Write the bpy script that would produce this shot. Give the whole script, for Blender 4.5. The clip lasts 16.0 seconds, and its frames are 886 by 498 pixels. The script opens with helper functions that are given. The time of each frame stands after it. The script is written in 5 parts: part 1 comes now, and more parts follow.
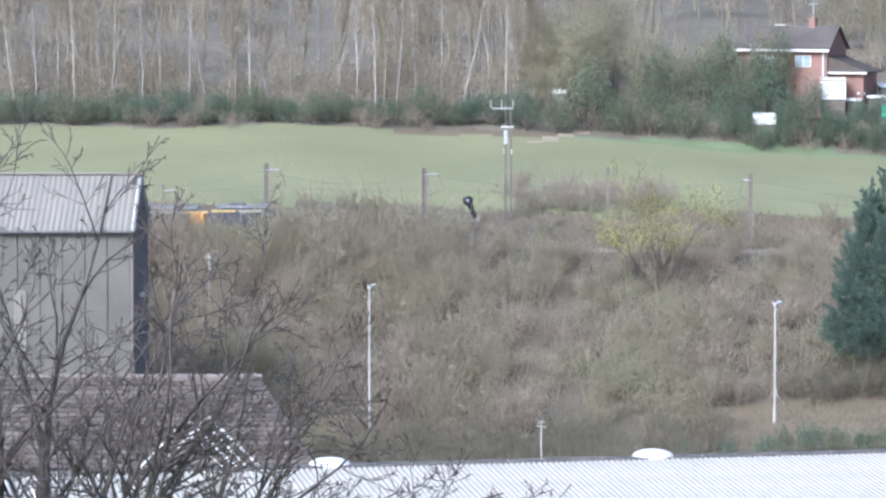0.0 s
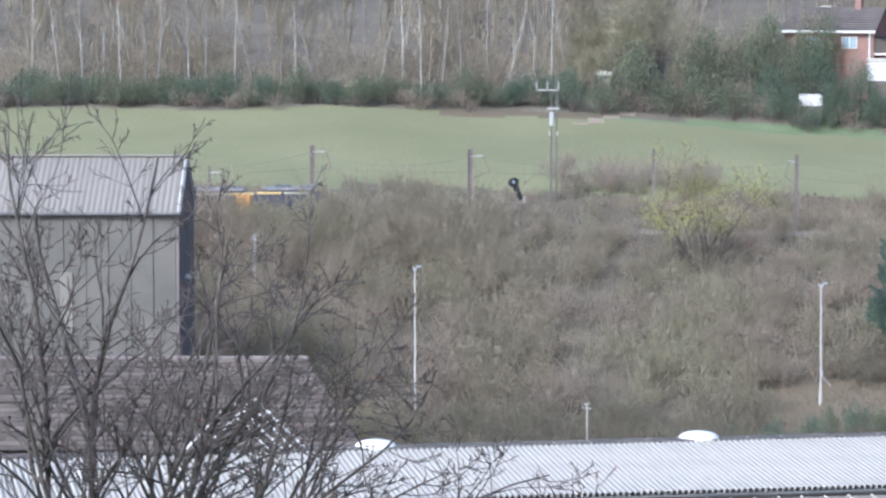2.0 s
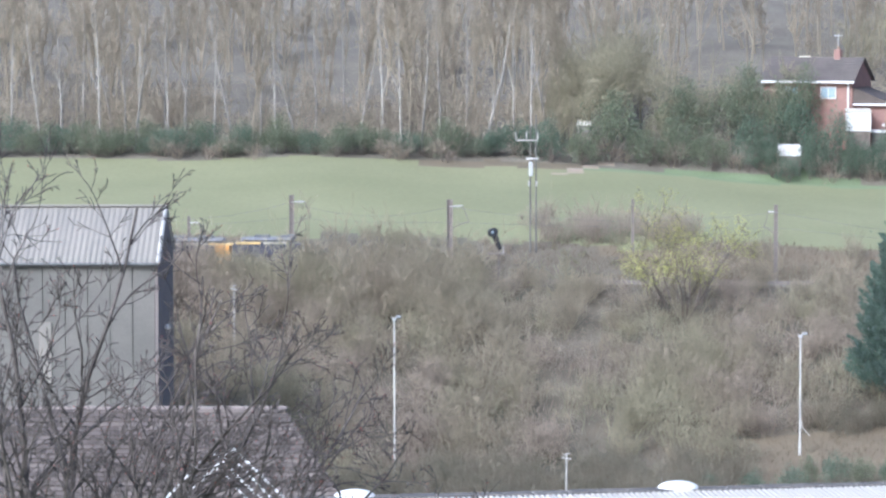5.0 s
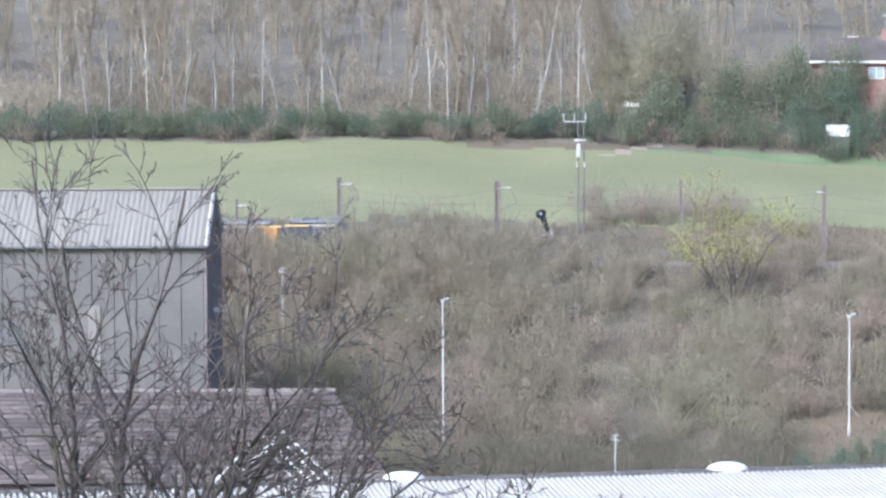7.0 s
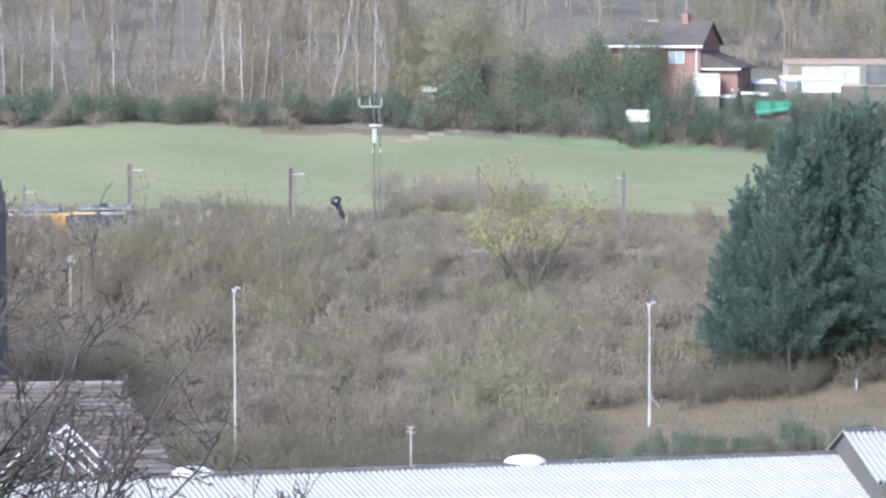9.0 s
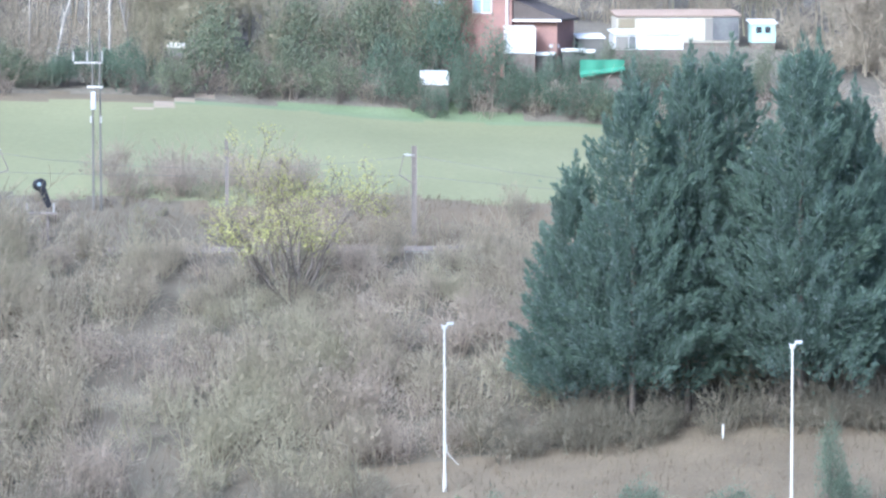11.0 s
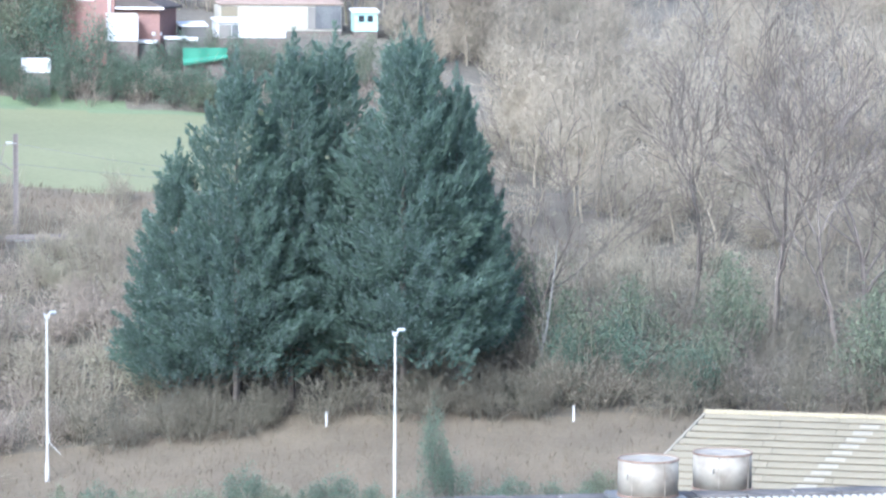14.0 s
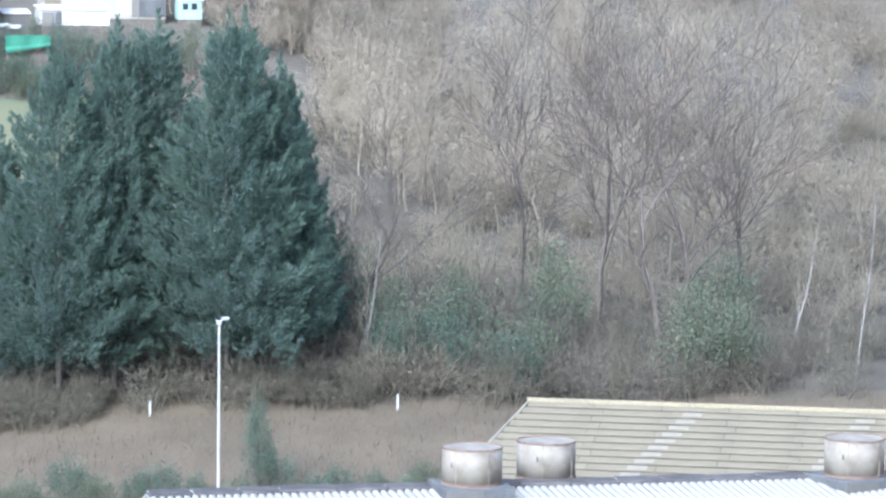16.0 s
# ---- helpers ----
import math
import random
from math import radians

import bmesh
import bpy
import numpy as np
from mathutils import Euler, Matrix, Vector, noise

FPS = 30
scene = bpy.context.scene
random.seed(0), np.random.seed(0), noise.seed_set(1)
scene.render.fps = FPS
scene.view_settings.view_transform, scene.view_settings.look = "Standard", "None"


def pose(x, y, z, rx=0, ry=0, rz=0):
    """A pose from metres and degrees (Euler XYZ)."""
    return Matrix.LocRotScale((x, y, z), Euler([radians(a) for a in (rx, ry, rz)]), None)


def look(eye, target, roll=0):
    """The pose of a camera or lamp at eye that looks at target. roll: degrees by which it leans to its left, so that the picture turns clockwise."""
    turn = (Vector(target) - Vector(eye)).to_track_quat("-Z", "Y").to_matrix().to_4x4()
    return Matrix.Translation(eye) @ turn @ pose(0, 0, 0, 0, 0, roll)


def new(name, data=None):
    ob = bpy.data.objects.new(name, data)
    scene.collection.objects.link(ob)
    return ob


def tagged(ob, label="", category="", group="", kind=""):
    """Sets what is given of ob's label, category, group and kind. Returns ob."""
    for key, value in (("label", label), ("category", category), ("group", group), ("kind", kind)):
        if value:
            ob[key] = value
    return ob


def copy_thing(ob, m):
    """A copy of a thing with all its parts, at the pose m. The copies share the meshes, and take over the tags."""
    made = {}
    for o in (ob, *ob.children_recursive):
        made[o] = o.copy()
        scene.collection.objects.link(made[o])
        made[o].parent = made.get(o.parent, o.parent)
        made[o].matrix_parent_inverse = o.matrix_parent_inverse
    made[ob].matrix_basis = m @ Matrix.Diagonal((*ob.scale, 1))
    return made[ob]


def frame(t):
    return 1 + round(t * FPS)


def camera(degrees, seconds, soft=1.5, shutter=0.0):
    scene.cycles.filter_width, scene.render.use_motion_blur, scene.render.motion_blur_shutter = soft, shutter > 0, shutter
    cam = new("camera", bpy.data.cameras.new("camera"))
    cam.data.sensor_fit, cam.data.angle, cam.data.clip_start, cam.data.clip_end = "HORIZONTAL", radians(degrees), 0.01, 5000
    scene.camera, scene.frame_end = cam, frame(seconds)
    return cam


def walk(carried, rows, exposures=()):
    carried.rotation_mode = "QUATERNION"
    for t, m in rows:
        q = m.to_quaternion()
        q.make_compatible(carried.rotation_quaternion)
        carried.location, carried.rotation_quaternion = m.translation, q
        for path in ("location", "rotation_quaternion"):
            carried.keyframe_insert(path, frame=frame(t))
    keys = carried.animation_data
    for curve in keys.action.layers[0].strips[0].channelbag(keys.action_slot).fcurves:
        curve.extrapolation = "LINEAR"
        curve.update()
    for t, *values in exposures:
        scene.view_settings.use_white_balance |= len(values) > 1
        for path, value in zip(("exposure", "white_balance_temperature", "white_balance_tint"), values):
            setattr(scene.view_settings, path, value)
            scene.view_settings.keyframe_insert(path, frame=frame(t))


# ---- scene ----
cam = camera(14.0, 16.0, soft=2.5)
ROWS = [
    (0.0, 0.000, 0.000, 34.000, 0.000, -4.500, -0.000),
    (0.5, 0.000, 0.000, 34.000, 0.153, -4.073, -0.013),
    (1.0, 0.000, 0.000, 34.000, 0.797, -4.293, -0.071),
    (1.5, 0.000, 0.000, 34.000, 0.716, -4.819, 0.019),
    (2.0, 0.000, 0.000, 34.000, 0.721, -4.789, 0.076),
    (2.5, 0.000, 0.000, 34.000, 0.457, -4.450, 0.094),
    (3.0, 0.000, 0.000, 34.000, 0.262, -3.967, -0.084),
    (3.2, 0.000, 0.000, 34.000, 0.098, -3.810, 0.038),
    (5.3, 0.000, 0.000, 34.000, 0.435, -4.102, 0.088),
    (5.5, 0.000, 0.000, 34.000, 0.444, -4.270, 0.116),
    (6.0, 0.000, 0.000, 34.000, 0.538, -4.352, 0.186),
    (6.5, 0.000, 0.000, 34.000, 1.060, -4.225, 0.290),
    (7.0, 0.000, 0.000, 34.000, 1.140, -4.279, 0.329),
    (7.5, 0.000, 0.000, 34.000, 0.833, -4.574, 0.133),
    (8.0, 0.000, 0.000, 34.000, -0.672, -4.501, 0.235),
    (8.5, 0.000, 0.000, 34.000, -1.180, -4.487, 0.238),
    (8.7, 0.000, 0.000, 34.000, -1.585, -4.450, 0.209),
    (8.8, 0.065, 0.630, 33.962, -1.723, -4.470, 0.206),
    (8.9, 0.260, 2.519, 33.848, -1.861, -4.490, 0.204),
    (9.0, 0.584, 5.667, 33.659, -1.999, -4.509, 0.202),
    (9.1, 0.974, 9.444, 33.432, -2.137, -4.529, 0.199),
    (9.2, 1.364, 13.222, 33.204, -2.275, -4.549, 0.197),
    (9.3, 1.753, 17.000, 32.977, -2.414, -4.569, 0.195),
    (9.4, 2.143, 20.778, 32.750, -2.552, -4.589, 0.193),
    (9.5, 2.533, 24.556, 32.522, -2.690, -4.609, 0.190),
    (9.6, 2.922, 28.333, 32.295, -2.828, -4.629, 0.188),
    (9.7, 3.312, 32.111, 32.067, -2.966, -4.649, 0.186),
    (9.8, 3.702, 35.889, 31.840, -3.104, -4.669, 0.184),
    (9.9, 4.091, 39.667, 31.613, -3.242, -4.689, 0.181),
    (10.0, 4.481, 43.444, 31.385, -3.380, -4.709, 0.179),
    (10.1, 4.871, 47.222, 31.158, -3.518, -4.729, 0.177),
    (10.2, 5.260, 51.000, 30.931, -3.656, -4.749, 0.174),
    (10.3, 5.650, 54.778, 30.703, -3.794, -4.769, 0.172),
    (10.4, 6.040, 58.556, 30.476, -3.932, -4.789, 0.170),
    (10.5, 6.429, 62.333, 30.249, -4.070, -4.809, 0.168),
    (10.6, 6.754, 65.481, 30.059, -4.208, -4.829, 0.165),
    (10.7, 6.949, 67.370, 29.945, -4.346, -4.848, 0.163),
    (10.8, 7.014, 68.000, 29.908, -4.484, -4.868, 0.161),
    (11.0, 7.014, 68.000, 29.908, -5.028, -4.878, 0.074),
    (11.5, 7.014, 68.000, 29.908, -6.120, -4.595, 0.000),
    (12.0, 7.014, 68.000, 29.908, -7.213, -3.929, -0.073),
    (12.5, 7.014, 68.000, 29.908, -8.049, -4.206, -0.147),
    (13.0, 7.014, 68.000, 29.908, -9.120, -4.850, -0.220),
    (13.5, 7.014, 68.000, 29.908, -10.117, -4.971, -0.294),
    (14.0, 7.014, 68.000, 29.908, -11.307, -5.048, -0.367),
    (14.5, 7.014, 68.000, 29.908, -12.480, -4.954, -0.441),
    (15.0, 7.014, 68.000, 29.908, -13.259, -4.455, -0.515),
    (15.5, 7.014, 68.000, 29.908, -13.638, -4.473, -0.588),
    (16.0, 7.014, 68.000, 29.908, -14.082, -5.203, -0.662),
]
walk(cam, [(t, pose(x, y, z, 90 + pitch, roll, yaw)) for t, x, y, z, yaw, pitch, roll in ROWS],
     exposures=[(0.0, 1.01, 4860, 10), (1.0, 1.01, 4860, 10), (1.5, 0.82, 4860, 10), (2.2, 0.8, 4860, 10), (3.0, 1.05, 4860, 10), (5.5, 1.03, 4860, 10), (7.0, 1.05, 4860, 10), (7.5, 0.93, 4860, 10), (8.0, 1.0, 4860, 10), (8.7, 1.03, 4860, 10), (10.8, 1.35, 4630, 9),
                (11.5, 1.37, 4630, 9), (12.0, 1.26, 4630, 9), (12.5, 1.24, 4630, 9), (13.3, 1.46, 4630, 9), (14.2, 1.46, 4630, 9), (15.0, 1.46, 4630, 9), (15.5, 1.44, 4630, 9), (16.0, 1.24, 4630, 9)])

# ---- world and sun ----
SUN_FROM = Vector((-0.50, -0.66, 0.66)).normalized()
world = bpy.data.worlds.new("world")
scene.world = world
world.use_nodes = True
wn = world.node_tree.nodes
sky = wn.new("ShaderNodeTexSky")
sky.sky_type, sky.sun_disc = "NISHITA", False
sky.sun_elevation = math.asin(SUN_FROM.z)
sky.sun_rotation = math.atan2(SUN_FROM.x, SUN_FROM.y)
sky.dust_density, sky.air_density = 8.0, 1.0
wn["Background"].inputs["Strength"].default_value = 0.15
world.node_tree.links.new(sky.outputs[0], wn["Background"].inputs["Color"])
sun = new("sun", bpy.data.lights.new("sun", "SUN"))
sun.data.energy, sun.data.angle, sun.data.color = 1.35, radians(8), (1.0, 0.95, 0.87)
sun.matrix_world = look(SUN_FROM * 100, (0, 0, 0))


# ---- materials ----
def mat(name, a, b, rough=0.85, scale=3.0, bump=0.0, vary="", fine=40.0, metal=0.0, spread=0.35, trans=0.0, bloom=0.0):
    """A noise-mixed surface: large patches between a and b, fine grain, optional change from piece to piece."""
    m = bpy.data.materials.new(name)
    m.use_nodes = True
    n, l = m.node_tree.nodes, m.node_tree.links
    p = n["Principled BSDF"]
    p.inputs["Roughness"].default_value, p.inputs["Metallic"].default_value = rough, metal
    p.inputs["Specular IOR Level"].default_value = 0.25
    co = n.new("ShaderNodeTexCoord")
    big, small = n.new("ShaderNodeTexNoise"), n.new("ShaderNodeTexNoise")
    for t, s, d in ((big, scale, 5), (small, fine, 3)):
        t.inputs["Scale"].default_value, t.inputs["Detail"].default_value = s, d
        l.new(co.outputs["Object"], t.inputs["Vector"])
    ramp = n.new("ShaderNodeMapRange")
    ramp.inputs[1].default_value, ramp.inputs[2].default_value = 0.3, 0.7
    l.new(big.outputs["Fac"], ramp.inputs[0])
    mix = n.new("ShaderNodeMix")
    mix.data_type = "RGBA"
    mix.inputs["A"].default_value, mix.inputs["B"].default_value = (*a, 1), (*b, 1)
    l.new(ramp.outputs[0], mix.inputs["Factor"])
    hsv = n.new("ShaderNodeHueSaturation")
    l.new(mix.outputs["Result"], hsv.inputs["Color"])
    val = n.new("ShaderNodeMapRange")
    val.inputs[3].default_value, val.inputs[4].default_value = 1 - spread, 1 + spread
    if vary == "island":
        g = n.new("ShaderNodeNewGeometry")
        l.new(g.outputs["Random Per Island"], val.inputs[0])
    elif vary == "object":
        g = n.new("ShaderNodeObjectInfo")
        l.new(g.outputs["Random"], val.inputs[0])
    else:
        l.new(small.outputs["Fac"], val.inputs[0])
    l.new(val.outputs[0], hsv.inputs["Value"])
    l.new(hsv.outputs[0], p.inputs["Base Color"])
    if bump:
        bn = n.new("ShaderNodeBump")
        bn.inputs["Strength"].default_value, bn.inputs["Distance"].default_value = bump, 0.03
        l.new(small.outputs["Fac"], bn.inputs["Height"])
        l.new(bn.outputs[0], p.inputs["Normal"])
    # This bluish sheen lifts dark foliage in place of haze.
    if bloom:
        p.inputs["Sheen Weight"].default_value, p.inputs["Sheen Roughness"].default_value = bloom, 0.5
        p.inputs["Sheen Tint"].default_value = (0.85, 0.95, 1.0, 1)
    if trans:
        p.inputs["Subsurface Weight"].default_value = 0.0
        tr, ms = n.new("ShaderNodeBsdfTranslucent"), n.new("ShaderNodeMixShader")
        l.new(hsv.outputs[0], tr.inputs["Color"])
        ms.inputs[0].default_value = trans
        l.new(p.outputs[0], ms.inputs[1])
        l.new(tr.outputs[0], ms.inputs[2])
        l.new(ms.outputs[0], n["Material Output"].inputs["Surface"])
    return m


M_FIELD = mat("young_crop", (0.162, 0.162, 0.084), (0.194, 0.192, 0.103), 0.9, 0.08, 0.3, fine=2.5, spread=0.16)
M_VERGE = mat("verge_grass", (0.128, 0.16, 0.082), (0.16, 0.19, 0.105), 0.9, 0.3, 0.3, fine=4, spread=0.25)
M_LITTER = mat("scrub_floor", (0.085, 0.072, 0.05), (0.125, 0.108, 0.078), 0.95, 0.25, 0.4, fine=5, spread=0.3)
M_BANK = mat("dry_grass", (0.152, 0.122, 0.08), (0.118, 0.096, 0.064), 0.95, 0.35, 0.4, fine=6, spread=0.25)
M_YARD = mat("yard_surface", (0.16, 0.15, 0.14), (0.22, 0.20, 0.18), 0.9, 0.4, 0.2, fine=8)
M_FLOOR = mat("woodland_floor", (0.115, 0.1, 0.076), (0.165, 0.145, 0.11), 0.95, 0.15, 0.6, fine=2.5, spread=0.5)
M_HILL = mat("far_hillside", (0.14, 0.135, 0.11), (0.2, 0.185, 0.155), 0.95, 0.03, 0.5, fine=0.6, spread=0.4)
M_SOIL = mat("bare_earth", (0.30, 0.245, 0.185), (0.25, 0.205, 0.15), 0.95, 0.8, 0.3, fine=8)
M_BALLAST = mat("track_ballast", (0.19, 0.17, 0.135), (0.26, 0.235, 0.19), 0.95, 1.0, 0.5, fine=14)
# Scrub twigs are kept pale, haze being put into their colour.
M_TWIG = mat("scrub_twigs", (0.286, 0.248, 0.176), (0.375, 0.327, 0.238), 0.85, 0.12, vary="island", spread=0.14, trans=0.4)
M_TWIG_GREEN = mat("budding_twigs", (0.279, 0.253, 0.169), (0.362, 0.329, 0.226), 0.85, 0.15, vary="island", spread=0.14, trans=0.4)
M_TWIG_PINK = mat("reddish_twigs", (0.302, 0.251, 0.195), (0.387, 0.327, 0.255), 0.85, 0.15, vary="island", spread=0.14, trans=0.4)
# Woodland branches are lightened to stand for haze over the woods.
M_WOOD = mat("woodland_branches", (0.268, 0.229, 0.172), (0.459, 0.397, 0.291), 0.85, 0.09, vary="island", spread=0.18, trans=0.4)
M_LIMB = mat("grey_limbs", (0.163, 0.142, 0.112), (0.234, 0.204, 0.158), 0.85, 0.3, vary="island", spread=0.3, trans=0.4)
M_DARK_STEMS = mat("dark_scrub_stems", (0.180, 0.163, 0.116), (0.246, 0.218, 0.160), 0.85, 0.25, vary="island", spread=0.2, trans=0.4)
M_BIRCH = mat("birch_bark", (0.40, 0.375, 0.33), (0.22, 0.195, 0.165), 0.8, 1.2, 0.3, fine=9)
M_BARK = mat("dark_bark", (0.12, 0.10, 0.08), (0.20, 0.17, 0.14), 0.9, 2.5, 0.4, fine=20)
M_NEAR = mat("near_bark", (0.055, 0.045, 0.04), (0.125, 0.108, 0.094), 0.8, 3.0, 0.4, vary="island", spread=0.3)
M_BUD = mat("red_buds", (0.30, 0.085, 0.06), (0.22, 0.07, 0.05), 0.7, 3.0, vary="island", spread=0.3)
# Foliage colours are raised and sheened to stand for haze before them.
M_CONIFER = mat("conifer_sprays", (0.106, 0.157, 0.112), (0.146, 0.2, 0.138), 0.65, 0.5, vary="island", spread=0.2, trans=0.55, bloom=0.6)
M_EVERGREEN = mat("evergreen_leaves", (0.112, 0.15, 0.1), (0.15, 0.19, 0.126), 0.6, 0.4, vary="island", spread=0.35, trans=0.4, bloom=0.2)
M_IVY = mat("ivy_leaves", (0.15, 0.172, 0.105), (0.19, 0.206, 0.13), 0.65, 0.4, vary="island", spread=0.35, trans=0.4, bloom=0.2)
M_YELLOW = mat("yellow_blossom", (0.44, 0.42, 0.14), (0.36, 0.355, 0.14), 0.8, 0.6, vary="island", spread=0.25, trans=0.3)
M_WHITE_SHEET = mat("white_roof_sheet", (0.43, 0.402, 0.352), (0.355, 0.332, 0.292), 0.65, 0.3, 0.05, fine=5, spread=0.06)
M_RIDGE = mat("weathered_ridge", (0.07, 0.065, 0.06), (0.14, 0.125, 0.11), 0.8, 1.5, 0.2, fine=10)
M_BARN_ROOF = mat("barn_roof_sheet", (0.235, 0.215, 0.182), (0.192, 0.177, 0.152), 0.7, 0.3, 0.1, fine=6, spread=0.1)
M_BARN_WALL = mat("barn_cladding", (0.163, 0.151, 0.132), (0.127, 0.120, 0.105), 0.8, 0.4, 0.1, fine=6, spread=0.12)
M_BARN_GABLE = mat("brown_gable_boards", (0.21, 0.175, 0.158), (0.165, 0.142, 0.13), 0.85, 0.6, 0.2, fine=9)
M_WHITE = mat("white_paint", (0.70, 0.69, 0.66), (0.58, 0.57, 0.54), 0.5, 1.0, fine=12, spread=0.05)
M_CREAM = mat("cream_panel", (0.46, 0.43, 0.35), (0.40, 0.37, 0.30), 0.6, 0.8, fine=8, spread=0.1)
M_SLATE = mat("dark_roof_tiles", (0.085, 0.069, 0.058), (0.125, 0.103, 0.088), 0.7, 0.8, 0.3, vary="object", spread=0.3)
M_TANTILE = mat("tan_roof_sheets", (0.258, 0.22, 0.146), (0.215, 0.184, 0.122), 0.85, 0.5, 0.2, fine=9, spread=0.12)
M_LICHEN = mat("pale_roof_streak", (0.340, 0.306, 0.230), (0.289, 0.255, 0.187), 0.8, 1.0, fine=10, spread=0.1)
M_MOSS = mat("ridge_lichen", (0.289, 0.242, 0.145), (0.246, 0.212, 0.140), 0.85, 0.8, fine=9)
M_GALV = mat("galvanised_steel", (0.55, 0.55, 0.54), (0.46, 0.46, 0.46), 0.45, 1.5, metal=0.3, fine=10, spread=0.1)
M_MAST = mat("mast_steel", (0.17, 0.145, 0.125), (0.24, 0.21, 0.185), 0.7, 1.2, fine=9, metal=0.2)
M_BLACK = mat("black_enamel", (0.02, 0.02, 0.024), (0.03, 0.03, 0.032), 0.5, 2, fine=10)
M_CONC = mat("pale_concrete", (0.40, 0.385, 0.35), (0.50, 0.48, 0.44), 0.85, 0.9, fine=10, spread=0.12)
M_RUST = mat("rust_rim", (0.16, 0.105, 0.075), (0.26, 0.19, 0.14), 0.85, 2.0, 0.2, fine=12)
M_STACK = mat("stained_cowl", (0.33, 0.30, 0.24), (0.17, 0.14, 0.105), 0.7, 1.1, 0.1, fine=4, spread=0.16)
M_SOOT = mat("dark_flashing", (0.10, 0.10, 0.10), (0.16, 0.16, 0.15), 0.8, 1.0, fine=9)
# The brick red is muted, with haze put into its colour.
M_BRICK = mat("red_brick", (0.27, 0.16, 0.13), (0.225, 0.14, 0.118), 0.9, 1.5, 0.2, fine=12)
M_HOUSE_ROOF = mat("house_roof_tiles", (0.165, 0.145, 0.135), (0.21, 0.185, 0.17), 0.85, 0.6, 0.2, fine=8)
M_GLASS = mat("window_pane", (0.25, 0.32, 0.35), (0.32, 0.38, 0.41), 0.12, 1.0, fine=4, spread=0.1)
M_TARP = mat("green_tarpaulin", (0.06, 0.19, 0.12), (0.07, 0.215, 0.135), 0.6, 0.8, fine=6, spread=0.12)
M_MINT = mat("pale_mint_paint", (0.42, 0.58, 0.52), (0.37, 0.52, 0.47), 0.6, 1.0, fine=8, spread=0.08)
M_REDROOF = mat("rusty_roof_edge", (0.27, 0.2, 0.15), (0.33, 0.25, 0.19), 0.8, 0.6, fine=8)
M_TRAIN_YELLOW = mat("train_yellow", (0.62, 0.45, 0.2), (0.54, 0.40, 0.19), 0.45, 0.7, fine=8, spread=0.08)
M_TRAIN_ORANGE = mat("train_orange", (0.60, 0.32, 0.10), (0.52, 0.27, 0.09), 0.5, 0.7, fine=8, spread=0.1)
M_TRAIN_BLUE = mat("train_dark_blue", (0.06, 0.06, 0.08), (0.085, 0.082, 0.10), 0.45, 0.7, fine=8, spread=0.15)
M_TRAIN_ROOF = mat("train_roof_grey", (0.13, 0.13, 0.14), (0.20, 0.20, 0.21), 0.7, 0.7, fine=8)
M_WIRE = mat("contact_wire", (0.16, 0.15, 0.14), (0.20, 0.19, 0.18), 0.6, 1.0)


# ---- helpers for building ----
def mesh_arrays(name, v, f, material=None):
    """A mesh from arrays of corners and of faces with equally many sides."""
    me = bpy.data.meshes.new(name)
    v, f = np.asarray(v, np.float32), np.asarray(f, np.int32)
    k = f.shape[1]
    me.vertices.add(len(v))
    me.vertices.foreach_set("co", v.ravel())
    me.loops.add(f.size)
    me.loops.foreach_set("vertex_index", f.ravel())
    me.polygons.add(len(f))
    me.polygons.foreach_set("loop_start", np.arange(len(f), dtype=np.int32) * k)
    me.update(calc_edges=True)
    if material:
        me.materials.append(material)
    return me


def part(name, bm, material, parent=None, label=""):
    """Links a bmesh, or a ready mesh, as one object under a thing or part."""
    if isinstance(bm, bpy.types.Mesh):
        me = bm
    else:
        me = bpy.data.meshes.new(name)
        bm.normal_update()
        bm.to_mesh(me)
        bm.free()
    if material and not me.materials:
        me.materials.append(material)
    ob = new(name, me)
    if parent:
        ob.parent = parent
    if label:
        ob["label"] = label
    return ob


def thing(name, m, label, category, group="", kind=""):
    ob = new(name)
    ob.matrix_basis = m
    ob.empty_display_size = 0.2
    return tagged(ob, label, category, group, kind)


def box(x0, y0, z0, x1, y1, z1, bevel=0.02, bm=None):
    bm = bm or bmesh.new()
    r = bmesh.ops.create_cube(bm, size=1.0, matrix=Matrix.LocRotScale(((x0 + x1) / 2, (y0 + y1) / 2, (z0 + z1) / 2), None, (x1 - x0, y1 - y0, z1 - z0)))
    if bevel:
        edges = list({e for v in r["verts"] for e in v.link_edges})
        bmesh.ops.bevel(bm, geom=edges, offset=bevel, segments=1, affect="EDGES")
    return bm


def rod(p, q, r0, r1=None, sides=8, bm=None):
    bm = bm or bmesh.new()
    p, q = Vector(p), Vector(q)
    r1 = r0 if r1 is None else r1
    turn = (q - p).to_track_quat("Z", "Y").to_matrix().to_4x4()
    bmesh.ops.create_cone(bm, cap_ends=True, segments=sides, radius1=r0, radius2=r1, depth=(q - p).length,
                          matrix=Matrix.Translation((p + q) / 2) @ turn)
    return bm


def prism(points, y0, y1):
    """A solid with the outline points (x, z), from y0 to y1."""
    bm = bmesh.new()
    a = [bm.verts.new((x, y0, z)) for x, z in points]
    b = [bm.verts.new((x, y1, z)) for x, z in points]
    bm.faces.new(a)
    bm.faces.new(b[::-1])
    for i in range(len(a)):
        j = (i + 1) % len(a)
        bm.faces.new((a[i], b[i], b[j], a[j]))
    bmesh.ops.recalc_face_normals(bm, faces=bm.faces)
    return bm


